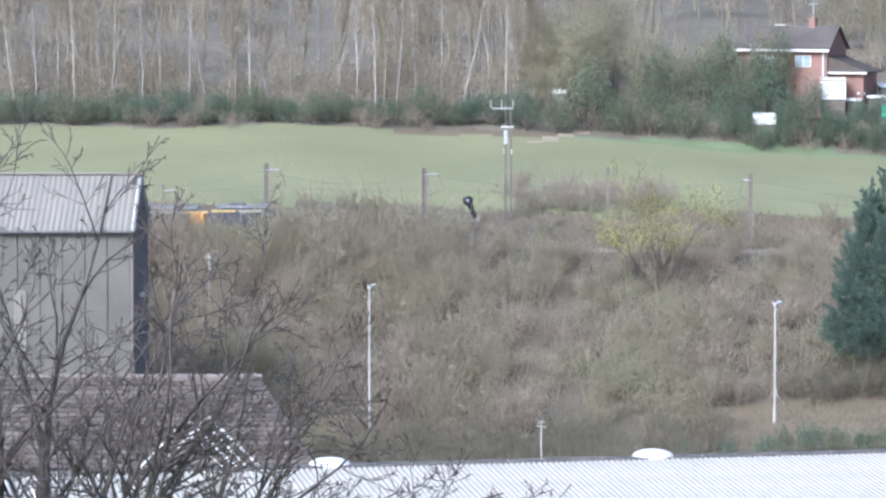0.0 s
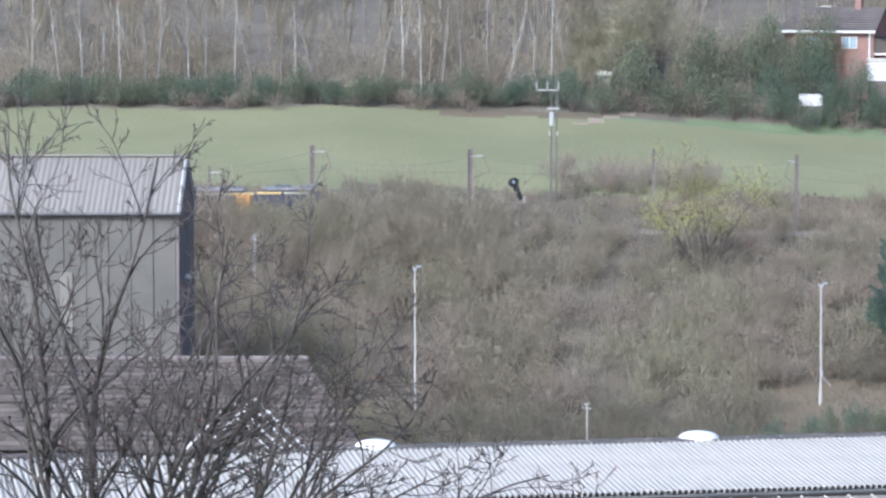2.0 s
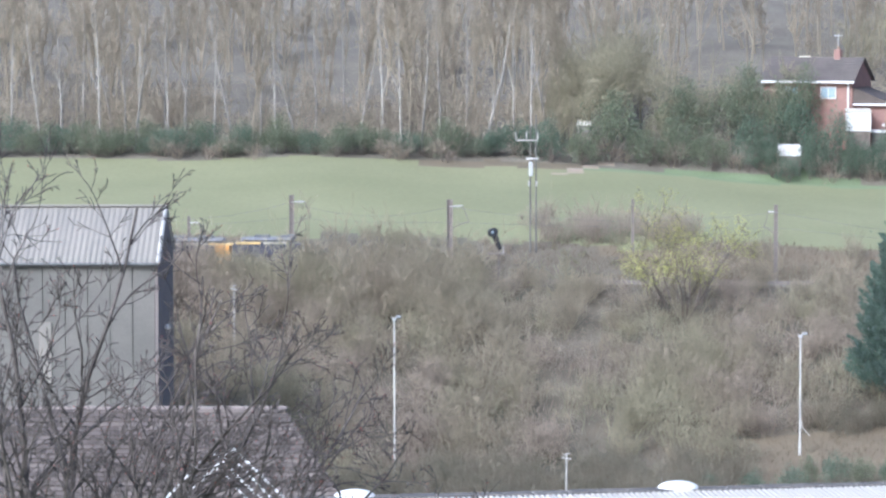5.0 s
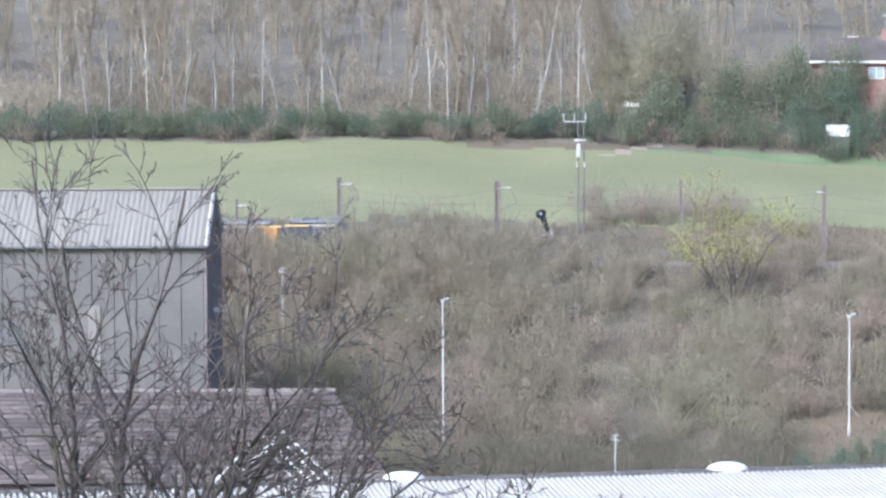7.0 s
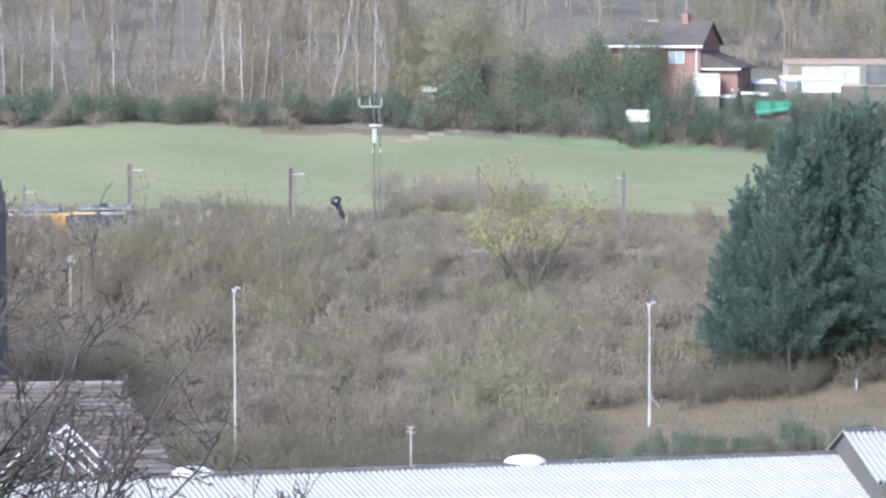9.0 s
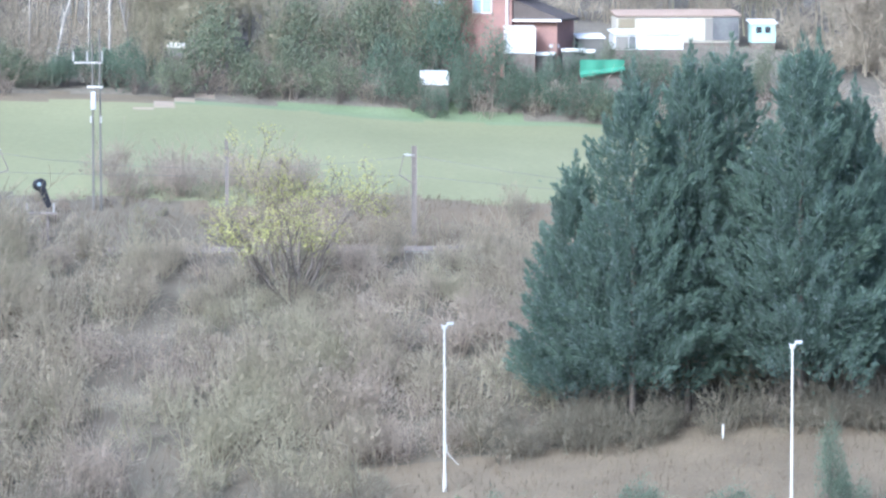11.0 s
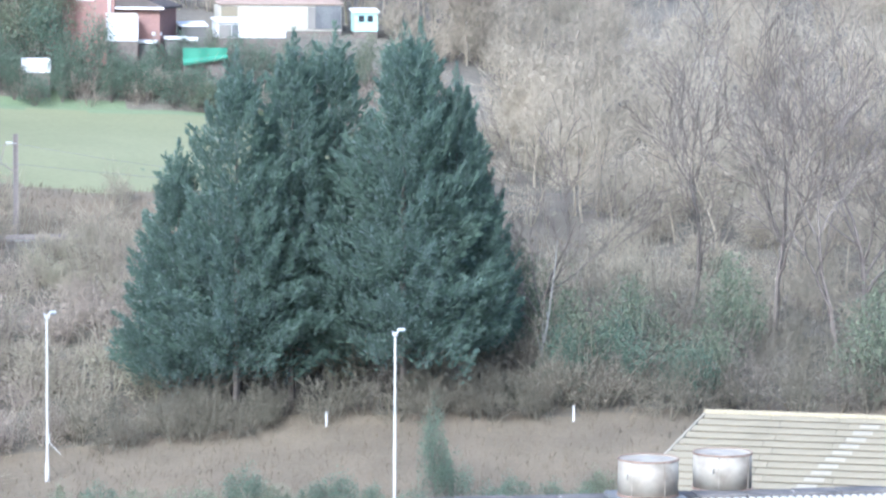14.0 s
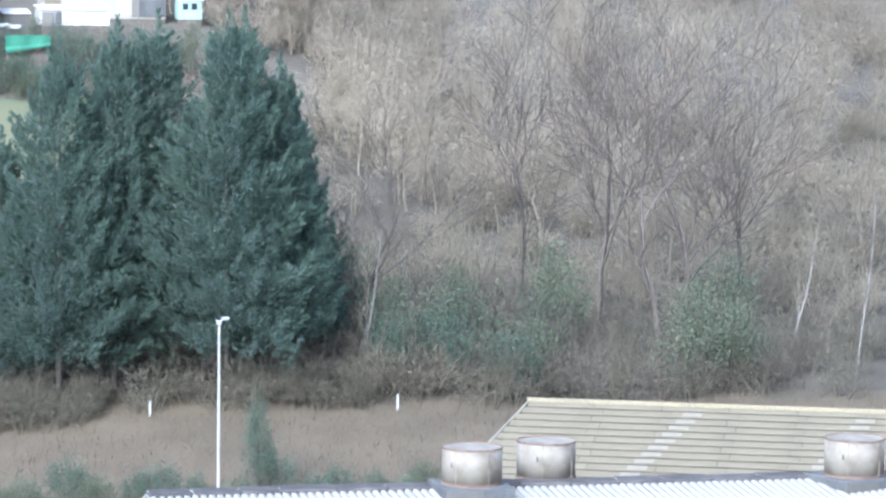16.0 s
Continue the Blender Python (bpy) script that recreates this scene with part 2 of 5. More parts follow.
def tubes(segs):
    """Three-sided tapered rods: rows of x0 y0 z0 x1 y1 z1 r0 r1 become corners and four-sided faces."""
    s = np.asarray(segs, float)
    a, b, r0, r1 = s[:, 0:3], s[:, 3:6], s[:, 6:7], s[:, 7:8]
    d = b - a
    d /= np.linalg.norm(d, axis=1, keepdims=True) + 1e-9
    ref = np.where(np.abs(d[:, 2:3]) > 0.9, np.array([[1.0, 0, 0]]), np.array([[0, 0, 1.0]]))
    u = np.cross(d, ref)
    u /= np.linalg.norm(u, axis=1, keepdims=True) + 1e-9
    w = np.cross(d, u)
    ring = [math.cos(k * 2.0944) * u + math.sin(k * 2.0944) * w for k in range(3)]
    v = np.stack([a + ring[k] * r0 for k in range(3)] + [b + ring[k] * r1 for k in range(3)], 1).reshape(-1, 3)
    i = (np.arange(len(s)) * 6)[:, None]
    f = np.concatenate([i + np.array([[k, (k + 1) % 3, 3 + (k + 1) % 3, 3 + k]]) for k in range(3)], 0)
    return v, f


def leaves(c, d, length, width, rng):
    """Folded rhombic leaves at c, pointing along d."""
    n = len(c)
    d = d / (np.linalg.norm(d, axis=1, keepdims=True) + 1e-9)
    u = np.cross(d, rng.normal(size=(n, 3)))
    u /= np.linalg.norm(u, axis=1, keepdims=True) + 1e-9
    k = np.cross(d, u)
    le, wi = length * rng.uniform(0.6, 1.3, (n, 1)), width * rng.uniform(0.6, 1.3, (n, 1))
    v = np.stack([c, c + d * le * 0.5 + u * wi + k * wi * 0.4, c + d * le, c + d * le * 0.5 - u * wi + k * wi * 0.4], 1).reshape(-1, 3)
    i = (np.arange(n) * 4)[:, None]
    return v, np.concatenate([i + np.array([[0, 1, 2]]), i + np.array([[0, 2, 3]])], 0)


def sprays(c, d, length, width, rng):
    """Tapering twig sprays, one three-sided face each, rising from c along d."""
    n = len(c)
    d = d / (np.linalg.norm(d, axis=1, keepdims=True) + 1e-9)
    u = np.cross(d, rng.normal(size=(n, 3)))
    u /= np.linalg.norm(u, axis=1, keepdims=True) + 1e-9
    le, wi = length * rng.uniform(0.5, 1.4, (n, 1)), width * rng.uniform(0.6, 1.4, (n, 1))
    v = np.stack([c - u * wi, c + u * wi, c + d * le], 1).reshape(-1, 3)
    return v, np.arange(3 * n).reshape(-1, 3)


def lumpy_crown(rng, n, lumps, radius, z0, z1, rmin, rmax, length, width):
    """Twig sprays on the outside of many rounded lumps that make up a domed crown."""
    c, d = [], []
    for k in range(lumps):
        a, t = rng.uniform(0, 6.283), math.sqrt(rng.uniform(0, 1))
        o = np.array([math.cos(a) * t * radius, math.sin(a) * t * radius, z0 + (z1 - z0) * rng.uniform(0.1, 1) * (1 - 0.45 * t * t)])
        w = rng.normal(size=(n // lumps, 3))
        w /= np.linalg.norm(w, axis=1, keepdims=True)
        c.append(o + w * rng.uniform(rmin, rmax) * rng.uniform(0.25, 1.0, (len(w), 1)) ** 0.6)
        d.append(w + rng.normal(size=w.shape) * 0.5 + np.array([[0, 0, 0.55]]))
    return sprays(np.concatenate(c), np.concatenate(d), length, width, rng)


def grow(rng, p, d, length, r, level, out, up=0.12, wild=0.16, kids=(4, 5), ratio=0.55, angle=0.7, steps=4, thin=0.008, taper=0.0):
    """A limb and its side limbs, as rows for tubes()."""
    p, d = np.array(p, float), np.array(d, float)
    n = steps if level > 0 else 2
    k = kids[min(level, len(kids) - 1)] if level > 0 else 0
    at = np.sort(rng.uniform(0.25, 1.0, k)) * n
    for i in range(n):
        d = d + rng.normal(size=3) * wild + np.array([0, 0, up])
        d /= np.linalg.norm(d)
        q = p + d * length / n
        ra, rb = max(thin, r * (1 - 0.75 * i / n)), max(thin, r * (1 - 0.75 * (i + 1) / n))
        out.append((*p, *q, ra, rb))
        for t in at:
            if i <= t < i + 1 or (i == n - 1 and t >= n):
                side = np.cross(d, rng.normal(size=3))
                side /= np.linalg.norm(side) + 1e-9
                an = angle * rng.uniform(0.6, 1.3)
                grow(rng, p + (q - p) * (t - i), d * math.cos(an) + side * math.sin(an), length * ratio * rng.uniform(0.7, 1.2) * (1 - taper * t / n),
                     ra * 0.6, level - 1, out, up, wild, kids, ratio, angle, steps, thin, taper)
        p = q
    return out


def shrub(seed, height, stems, level=2, thin=0.014, kids=(4, 5), lean=0.45):
    rng = np.random.default_rng(seed)
    out = []
    for _ in range(stems):
        a, t = rng.uniform(0, 6.283), lean * rng.uniform(0.2, 1.2)
        grow(rng, (0.25 * math.cos(a), 0.25 * math.sin(a), -0.1), (math.cos(a) * t, math.sin(a) * t, 1), height * rng.uniform(0.6, 0.95),
             height * 0.014, level, out, thin=thin, kids=kids)
    return np.array(out)


def bare_tree(seed, height, level=3, kids=(4, 5, 7), thin=0.015, trunk=0.011, first=0.3, angle=0.6, ratio=0.5, wild=0.09):
    rng = np.random.default_rng(seed)
    out = []
    grow(rng, (0, 0, -0.2), (rng.normal() * 0.04, rng.normal() * 0.04, 1), height * 0.85, height * trunk, level, out, up=0.1, wild=wild, kids=kids,
         ratio=ratio, angle=angle, steps=6, thin=thin)
    return np.array(out)


def brush(seed, segs, n, length, width, low=0.35, rmax=0.03, loose=0.55):
    """Fine twigs on the outer limbs of a bare plant."""
    rng = np.random.default_rng(seed)
    top = segs[:, 5].max()
    pool = segs[(segs[:, 6] < rmax) & (segs[:, 5] > low * top)]
    g = pool[rng.integers(0, len(pool), n)]
    t = rng.uniform(0, 1, (n, 1))
    c = g[:, 0:3] * (1 - t) + g[:, 3:6] * t
    d = g[:, 3:6] - g[:, 0:3]
    d = d / (np.linalg.norm(d, axis=1, keepdims=True) + 1e-9) + rng.normal(size=(n, 3)) * loose + np.array([[0, 0, 0.25]])
    return sprays(c, d, length, width, rng)


def thicket(name, kinds, twigs, places, material, label, category):
    """Many bare plants that nobody could count: limbs as rods and fine twigs, in one mesh."""
    tv, tf = tubes(planted(kinds, places))
    tri = np.concatenate([tf[:, [0, 1, 2]], tf[:, [0, 2, 3]]])
    vs, fs, base = [tv], [tri], len(tv)
    for x, y, z, s, a, k in places:
        v, f = twigs[int(k)]
        c, n = math.cos(a), math.sin(a)
        vs.append(np.stack([(v[:, 0] * c - v[:, 1] * n) * s + x, (v[:, 0] * n + v[:, 1] * c) * s + y, v[:, 2] * s + z], 1))
        fs.append(f + base)
        base += len(v)
    ob = new(name, mesh_arrays(name, np.concatenate(vs), np.concatenate(fs), material))
    return tagged(ob, label, category, kind="stuff")


def planted(kinds, places):
    """All rods of the bare plants that stand at places: rows of x y z scale turn kind."""
    res = []
    for x, y, z, s, a, k in places:
        g = kinds[int(k)]
        c, n = math.cos(a), math.sin(a)
        o = np.empty_like(g)
        for j in (0, 3):
            o[:, j] = (g[:, j] * c - g[:, j + 1] * n) * s + x
            o[:, j + 1] = (g[:, j] * n + g[:, j + 1] * c) * s + y
            o[:, j + 2] = g[:, j + 2] * s + z
        o[:, 6:8] = g[:, 6:8] * (0.6 + 0.4 * s)
        res.append(o)
    return np.concatenate(res)


# ---- ground ----
def crest(x):
    return np.interp(x, [-60, -5, 10, 18, 27, 36, 54, 80, 150], [1.3, 1.6, 2.5, 3.3, 4.5, 5.5, 5.3, 5.0, 4.5])


def rail(x):
    return np.interp(x, [-60, 25, 67, 150], [12.2, 11.6, 7.6, 4.0])


def field_low(x):
    return np.interp(x, [-60, 0, 25, 40, 62, 150], [14.3, 14.2, 13.6, 13.0, 9.5, 6.5])


def field_top(x):
    return np.interp(x, [-100, -15, 6, 24, 39, 62, 90, 150], [19.0, 19.2, 18.8, 17.4, 16.7, 14.5, 13.5, 13.0])


def height(x, y):
    """The height of the land."""
    x, y = np.asarray(x, float), np.asarray(y, float)
    f = field_top(x)
    yard = np.interp(x, [25, 60, 78], [1.0, 1.0, 0.0]) * np.interp(x, [10, 25], [0, 1])
    back = f + yard * np.interp(y, [330, 337, 346], [0, 2.8, 4.6]) + np.interp(y, [330, 420, 520, 760, 900], [0, 11, 27, 62, 66])
    prof = np.select(
        [y < 165, y < 212, y < 244, y < 276, y < 284, y < 290, y < 330],
        [np.maximum(32.4 - 0.1964 * y, 0) * (y > -10) + 34.36 * (y <= -10), 0 * y, crest(x) * np.clip((y - 212) / 32, 0, 1) ** 0.9,
         crest(x) + (rail(x) - crest(x)) * np.clip((y - 244) / 32, 0, 1), rail(x),
         rail(x) + (field_low(x) - rail(x)) * np.clip((y - 284) / 6, 0, 1), field_low(x) + (f - field_low(x)) * np.clip((y - 290) / 40, 0, 1)],
        back)
    return prof + 0.25 * np.sin(x * 0.21 + 1.3) * np.sin(y * 0.17) * np.clip((y - 215) / 20, 0, 1)


def land(x, y):
    return float(height(x, y))


xs = np.unique(np.concatenate([np.linspace(-2500, -140, 16), np.arange(-140, -60, 8), np.arange(-60, 110, 1.5), np.arange(110, 240, 8), np.linspace(240, 2500, 16)]))
ys = np.unique(np.concatenate([np.linspace(-1500, -20, 10), np.arange(-20, 205, 5), np.arange(205, 345, 1.0), np.arange(345, 460, 5), np.linspace(460, 4000, 30)]))
gx, gy = np.meshgrid(xs, ys)
nx = len(xs)
idx = (np.arange(len(ys) - 1)[:, None] * nx + np.arange(nx - 1)[None, :]).ravel()
ground_me = mesh_arrays("ground", np.stack([gx.ravel(), gy.ravel(), height(gx, gy).ravel()], 1), np.stack([idx, idx + 1, idx + nx + 1, idx + nx], 1))
for m in (M_YARD, M_LITTER, M_BANK, M_BALLAST, M_FIELD, M_VERGE, M_HILL, M_SOIL, M_FLOOR):
    ground_me.materials.append(m)
cx, cy = (gx[:-1, :-1] + 0.5).ravel(), (gy[:-1, :-1] + 0.5).ravel()
ragged = np.array([noise.noise((a * 0.15, b * 0.15, 0.0)) for a, b in zip(cx, cy)])
zone = np.select(
    [cy < 170, cy < 216, cy < 245 + 3 * ragged, cy < 277, cy < 284, cy < 292 + 6 * ragged, cy < 328.2 + 1.2 * ragged, cy < 331 + 1.5 * ragged, cy < 470],
    [5, 0, 2, 1, 2, 2, 4, 5, 8], 6)
zone = np.where((cy > 278.5) & (cy < 281.5), 3, zone)
zone = np.where((cy > 284) & (cy < 332) & (cx > 50 + 6 * ragged), 1, zone)
zone = np.where((zone == 2) & (cx < 12 + 8 * ragged), 1, zone)
zone = np.where((zone == 2) & (cy > 247 + 3 * ragged) & (cy < 276), 1, zone)
zone = np.where((zone == 2) & (cx > 46) & (cy > 250), 1, zone)
zone = np.where((zone == 5) & (cx < 10) & (cy > 300), np.where(cx < -4 + 6 * ragged, 4, 2), zone)
zone = np.where((np.abs(cx - 8.6 - (cy - 326) * 0.6) < 0.8) & (cy > 325) & (cy < 333), 7, zone)
ground_me.polygons.foreach_set("material_index", zone.astype(np.int32))
ground_me.update()
tagged(new("ground", ground_me), "valley floor with yard, dry grass bank, green crop field and hillside", "ground", kind="structure")


# ---- buildings of the yard ----
def corrugated(width, run, drop, pitch=0.325, depth=0.2):
    """One roof sheet: ribs along the fall, from y = 0 down to y = -run."""
    n = int(round(width / pitch))
    prof = [(k * pitch + o * pitch, depth * h) for k in range(n) for o, h in ((0.0, 0), (0.06, 1), (0.64, 1), (0.70, 0))] + [(n * pitch, 0)]
    v, f = [], []
    for x, h in prof:
        v += [(x, 0, h), (x, -run, h - drop)]
    for k in range(len(prof) - 1):
        f.append((2 * k, 2 * k + 1, 2 * k + 3, 2 * k + 2))
    return mesh_arrays("roof_sheet", v, f)


def dome_bm(rx, ry, rz):
    bm = bmesh.new()
    bmesh.ops.create_uvsphere(bm, u_segments=20, v_segments=10, radius=1, matrix=Matrix.Diagonal((rx, ry, rz, 1)))
    bmesh.ops.delete(bm, geom=[v for v in bm.verts if v.co.z < -0.05 * rz], context="VERTS")
    for face in bm.faces:
        face.smooth = True
    return bm


def warehouse(m, x0, x1, run, drop, wall_h, label, back=0.3):
    """A long low hall: ribbed sheets on both slopes, a ridge cap, walls."""
    hall = thing("warehouse", m, label, "warehouse")
    part("wall", prism([(-run + 0.4, -wall_h), (run - 0.4, -wall_h), (run - 0.4, -back * run - 0.15), (0, -0.12), (-run + 0.4, -drop - 0.1)], -x1 + 0.2, -x0 - 0.2), M_BARN_WALL, hall)
    hall.children[0].matrix_basis = pose(0, 0, 0, 0, 0, 90)
    sheet = corrugated(1.95, run, drop)
    sheet.materials.append(M_WHITE_SHEET)
    rear = corrugated(1.95, run, back * run)
    rear.materials.append(M_WHITE_SHEET)
    n = int((x1 - x0) / 1.95)
    for k in range(n):
        a = part("roof_sheet", sheet, None, hall)
        a.matrix_basis = pose(x0 + k * 1.95, 0, 0.004 * (k % 2))
        b = part("roof_sheet", rear, None, hall)
        b.matrix_basis = pose(x0 + (k + 1) * 1.95, 0, 0.004 * (k % 2), 0, 0, 180)
    rng = random.Random(4)
    x = x0
    while x < x1 - 0.5:
        w = min(rng.uniform(1.6, 2.2), x1 - x)
        c = part("ridge_cap", box(x + 0.01, -0.9, 0.0, x + w - 0.02, 0.35, 0.2 + rng.uniform(0, 0.05), 0.05), M_RIDGE, hall, "weathered grey ridge cap")
        x += w
    gutter = box(x0, -run - 0.16, -drop - 0.16, x1, -run - 0.02, -drop - 0.01, 0.02)
    part("gutter", gutter, M_SOOT, hall, "dark eaves gutter")
    return hall


hall = warehouse(pose(7.0, 204.5, 5.72, 0, 0, 11), -48, 27, 14.0, 0.84, 5.6, "long low warehouse with blown-white ribbed sheet roof")
for lx in (-13.6, 5.2):
    d = part("roof_dome", dome_bm(1.2, 1.2, 0.42), M_WHITE, hall, "white domed rooflight")
    d.matrix_basis = pose(lx, 0.2, 0.15)
    part("kerb", rod((0, 0, -0.12), (0, 0, 0.03), 1.28, 1.25, 20), M_CREAM, d)
low = thing("lean_to_roof", pose(7.0, 204.5, 5.85, 0, 0, 11), "grey standing-seam lean-to roof below the warehouse eaves", "roof")
part("deck", prism([(-24, -2.3), (-14.5, -1.25), (-14.5, -1.45), (-24, -2.5)], -27, 48), M_BARN_ROOF, low).matrix_basis = pose(0, 0, 0, 0, 0, 90)
part("wall", box(-48, -23.6, -5.6, 27, -14.6, -2.6, 0), M_BARN_WALL, low)
seam = rod((0, -14.5, -1.2), (0, -24, -2.25), 0.07, 0.07, 6)
seam_ob = part("seam", seam, M_WHITE_SHEET, low)
for k in range(57):
    s = seam_ob if k == 0 else part("seam", seam_ob.data, None, low)
    s.matrix_basis = pose(-47.5 + 1.3 * k, 0, 0)

hall2 = warehouse(pose(52.0, 205.0, 7.55, 0, 0, 0), -22.2, 36, 13.0, 1.1, 7.4, "taller warehouse with white ribbed roof and three cowls")


def cowl(m, r, h, base, label):
    """A wide round roof cowl of stained sheet, with a rusty rim, seams and a square curb."""
    c = thing("roof_cowl", m, label, "roof vent", "roof cowls on the ridge")
    bm = bmesh.new()
    bmesh.ops.create_cone(bm, cap_ends=False, segments=40, radius1=r, radius2=r * 1.01, depth=h, matrix=Matrix.Translation((0, 0, h / 2)))
    bmesh.ops.solidify(bm, geom=bm.faces[:], thickness=0.04)
    for f in bm.faces:
        f.smooth = True
    part("drum", bm, M_STACK, c)
    part("lid", rod((0, 0, h - 0.08), (0, 0, h - 0.03), r * 0.97, r * 0.97, 40), M_STACK, c)
    rim = bmesh.new()
    bmesh.ops.create_cone(rim, cap_ends=False, segments=40, radius1=r * 1.03, radius2=r * 1.02, depth=0.07, matrix=Matrix.Translation((0, 0, h)))
    bmesh.ops.solidify(rim, geom=rim.faces[:], thickness=0.05)
    part("rim", rim, M_RUST, c, "rusty rolled rim")
    part("foot_ring", rod((0, 0, -0.02), (0, 0, 0.07), r * 1.04, r * 1.04, 40), M_RUST, c)
    for k in range(3):
        a = -2.4 + k * 1.15
        x, y = r * 1.01 * math.cos(a), r * 1.01 * math.sin(a)
        part("seam", rod((x, y, 0.02), (x, y, h - 0.02), 0.025, 0.025, 5), M_STACK, c)
    part("hatch", box(-r * 0.86, -r * 0.56, h * 0.5, -r * 0.78, -r * 0.5, h * 0.64, 0), M_BLACK, c, "small dark opening")
    if base:
        part("curb", box(-r * 1.2, -r * 1.25, -0.75, r * 1.2, r * 1.25, -0.02, 0.04), M_SOOT, c, "dark square curb")
        part("flashing", box(-r * 1.22, -r * 1.32, -0.8, r * 0.1, -r * 1.26, -0.1, 0.01), M_BARN_WALL, c)
    return c


cowl(pose(42.4, 203.4, 7.98, 0, 0, 0), 1.17, 1.42, True, "cream stained round roof cowl with rusty rim")
cowl(pose(46.2, 206.2, 7.72, 0, 0, 25), 1.18, 1.44, False, "white patchy round roof cowl with dark side")
cowl(pose(58.3, 203.4, 7.9, 0, 0, 15), 1.2, 1.48, True, "white round roof cowl on a dark curb")

# tan roof behind the cowls: courses of sheets with a pale streak across each
tan = thing("tan_roofed_shed", pose(49.9, 222.0, 8.55, 0, 0, -24), "shed with tan sheet roof in overlapping courses", "shed")
part("wall", box(0.4, -9.0, -7.0, 29.6, 9.0, -2.75, 0), M_BARN_WALL, tan)
part("gable", prism([(-9, -2.8), (9, -2.8), (0, -0.2)], -29.5, -0.4), M_BARN_WALL, tan).matrix_basis = pose(0, 0, 0, 0, 0, 90)
course_me = {}
for k in range(14):
    y0, z0 = -k * 0.68, -k * 0.2
    for side in (1, -1):
        x = -0.17 * k
        while x < 30:
            w = 3.0 if x > 0 else 3.0 + 0.17 * k + 0.45 * (k % 2)
            bm = bmesh.new()
            vs = [bm.verts.new(p) for p in ((0, 0, 0), (w - 0.03, 0, 0), (w - 0.03, -0.74, -0.11), (0, -0.74, -0.11))]
            up = [bm.verts.new((v.co.x, v.co.y, v.co.z + (0.05 if i < 2 else 0.03))) for i, v in enumerate(vs)]
            bm.faces.new(up)
            bm.faces.new(vs[::-1])
            for a in range(4):
                b = (a + 1) % 4
                bm.faces.new((vs[a], vs[b], up[b], up[a]))
            s = part("roof_sheet", bm, M_TANTILE, tan)
            s.matrix_basis = pose(x if side > 0 else x + w, y0 if side > 0 else -y0, z0, 0, 0, 0 if side > 0 else 180)
            x += w
    if k:
        for sx in (7.6, 15.2, 23.5):
            p = part("pale_streak", box(-0.42, -0.62, 0.0, 0.42, -0.12, 0.02, 0), M_LICHEN, tan, "pale rooflight patch")
            p.matrix_basis = pose(sx - k * 0.22, y0, z0 + 0.056, 10, 0, 0)
bm = rod((-0.1, 0, 0.05), (30, 0, 0.05), 0.16, 0.16, 8)
part("ridge_roll", bm, M_MOSS, tan, "lichen-yellowed ridge roll")
part("verge", rod((-0.02, 0, 0.05), (-2.4, -9.5, -2.74), 0.06, 0.06, 6), M_LICHEN, tan)
hip = bmesh.new()
hip.faces.new([hip.verts.new(p) for p in ((0.05, 0, 0.0), (-2.3, 9.5, -2.76), (-2.3, -9.5, -2.76))])
bmesh.ops.solidify(hip, geom=hip.faces[:], thickness=0.05)
part("hip_end", hip, M_TANTILE, tan, "steep tan hip end")

# dark tiled roof behind the bare tree
dark = thing("dark_tiled_building", pose(-11.6, 216.0, 9.2, 0, 0, 0), "old building with dark tiled roof in uneven courses", "building")
part("wall", box(-39.5, -8.0, -9.2, 2.5, 8.0, -4.3, 0), M_BRICK, dark)
part("core", prism([(-9, -4.4), (9, -4.4), (0, -0.2)], -0.4, 40), M_SOOT, dark).matrix_basis = pose(0, 0, 0, 0, 0, 90)
rng = random.Random(8)
for k in range(20):
    x = -40.0
    end = 0.6 + k * 0.2
    while x < end:
        w = min(rng.uniform(2.0, 4.5), end - x + 0.02)
        s = part("tile_course", box(0, -0.56, -0.03, w - 0.02, 0, 0.05, 0.012), M_SLATE, dark)
        s.matrix_basis = pose(x, -k * 0.46, 0.06 - k * 0.215 + rng.uniform(-0.015, 0.015), 19, 0, 0)
        x += w
part("ridge_tiles", rod((-40, 0, 0.08), (0.7, 0, 0.08), 0.17, 0.17, 8), M_BARN_GABLE, dark, "mossy brown ridge tiles")

# white pipe frames on the warehouse roof
frame_rack = thing("pipe_frame", pose(-14.4, 201.6, 5.75, 0, 0, 11), "white weathered pipe trestle on the warehouse roof", "frame")
for k, (dx, dy) in enumerate(((0.0, 0.0), (1.35, 1.2))):
    part("leg", rod((dx, dy, 2.75), (dx - 2.6, dy, 0.2), 0.07, 0.07, 6), M_WHITE, frame_rack)
    part("leg", rod((dx, dy, 2.75), (dx + 3.5, dy - 0.8, -0.75), 0.08, 0.08, 6), M_WHITE, frame_rack)
    part("leg", rod((dx + 0.15, dy - 0.3, 2.0), (dx + 2.7, dy - 0.9, -0.75), 0.07, 0.07, 6), M_WHITE, frame_rack)
    part("strut", rod((dx - 1.0, dy, 1.78), (dx - 0.8, dy, 1.0), 0.06, 0.06, 6), M_WHITE, frame_rack)
    part("strut", rod((dx - 2.6, dy, 0.2), (dx - 2.5, dy, -0.6), 0.06, 0.06, 6), M_WHITE, frame_rack)
    part("cross_bar", rod((dx - 2.5, dy, -0.55), (dx + 0.4, dy - 0.2, -0.2), 0.06, 0.06, 6), M_WHITE, frame_rack)
part("tie", rod((0.5, 0, 2.25), (1.8, 1.1, 2.3), 0.06, 0.06, 6), M_WHITE, frame_rack)

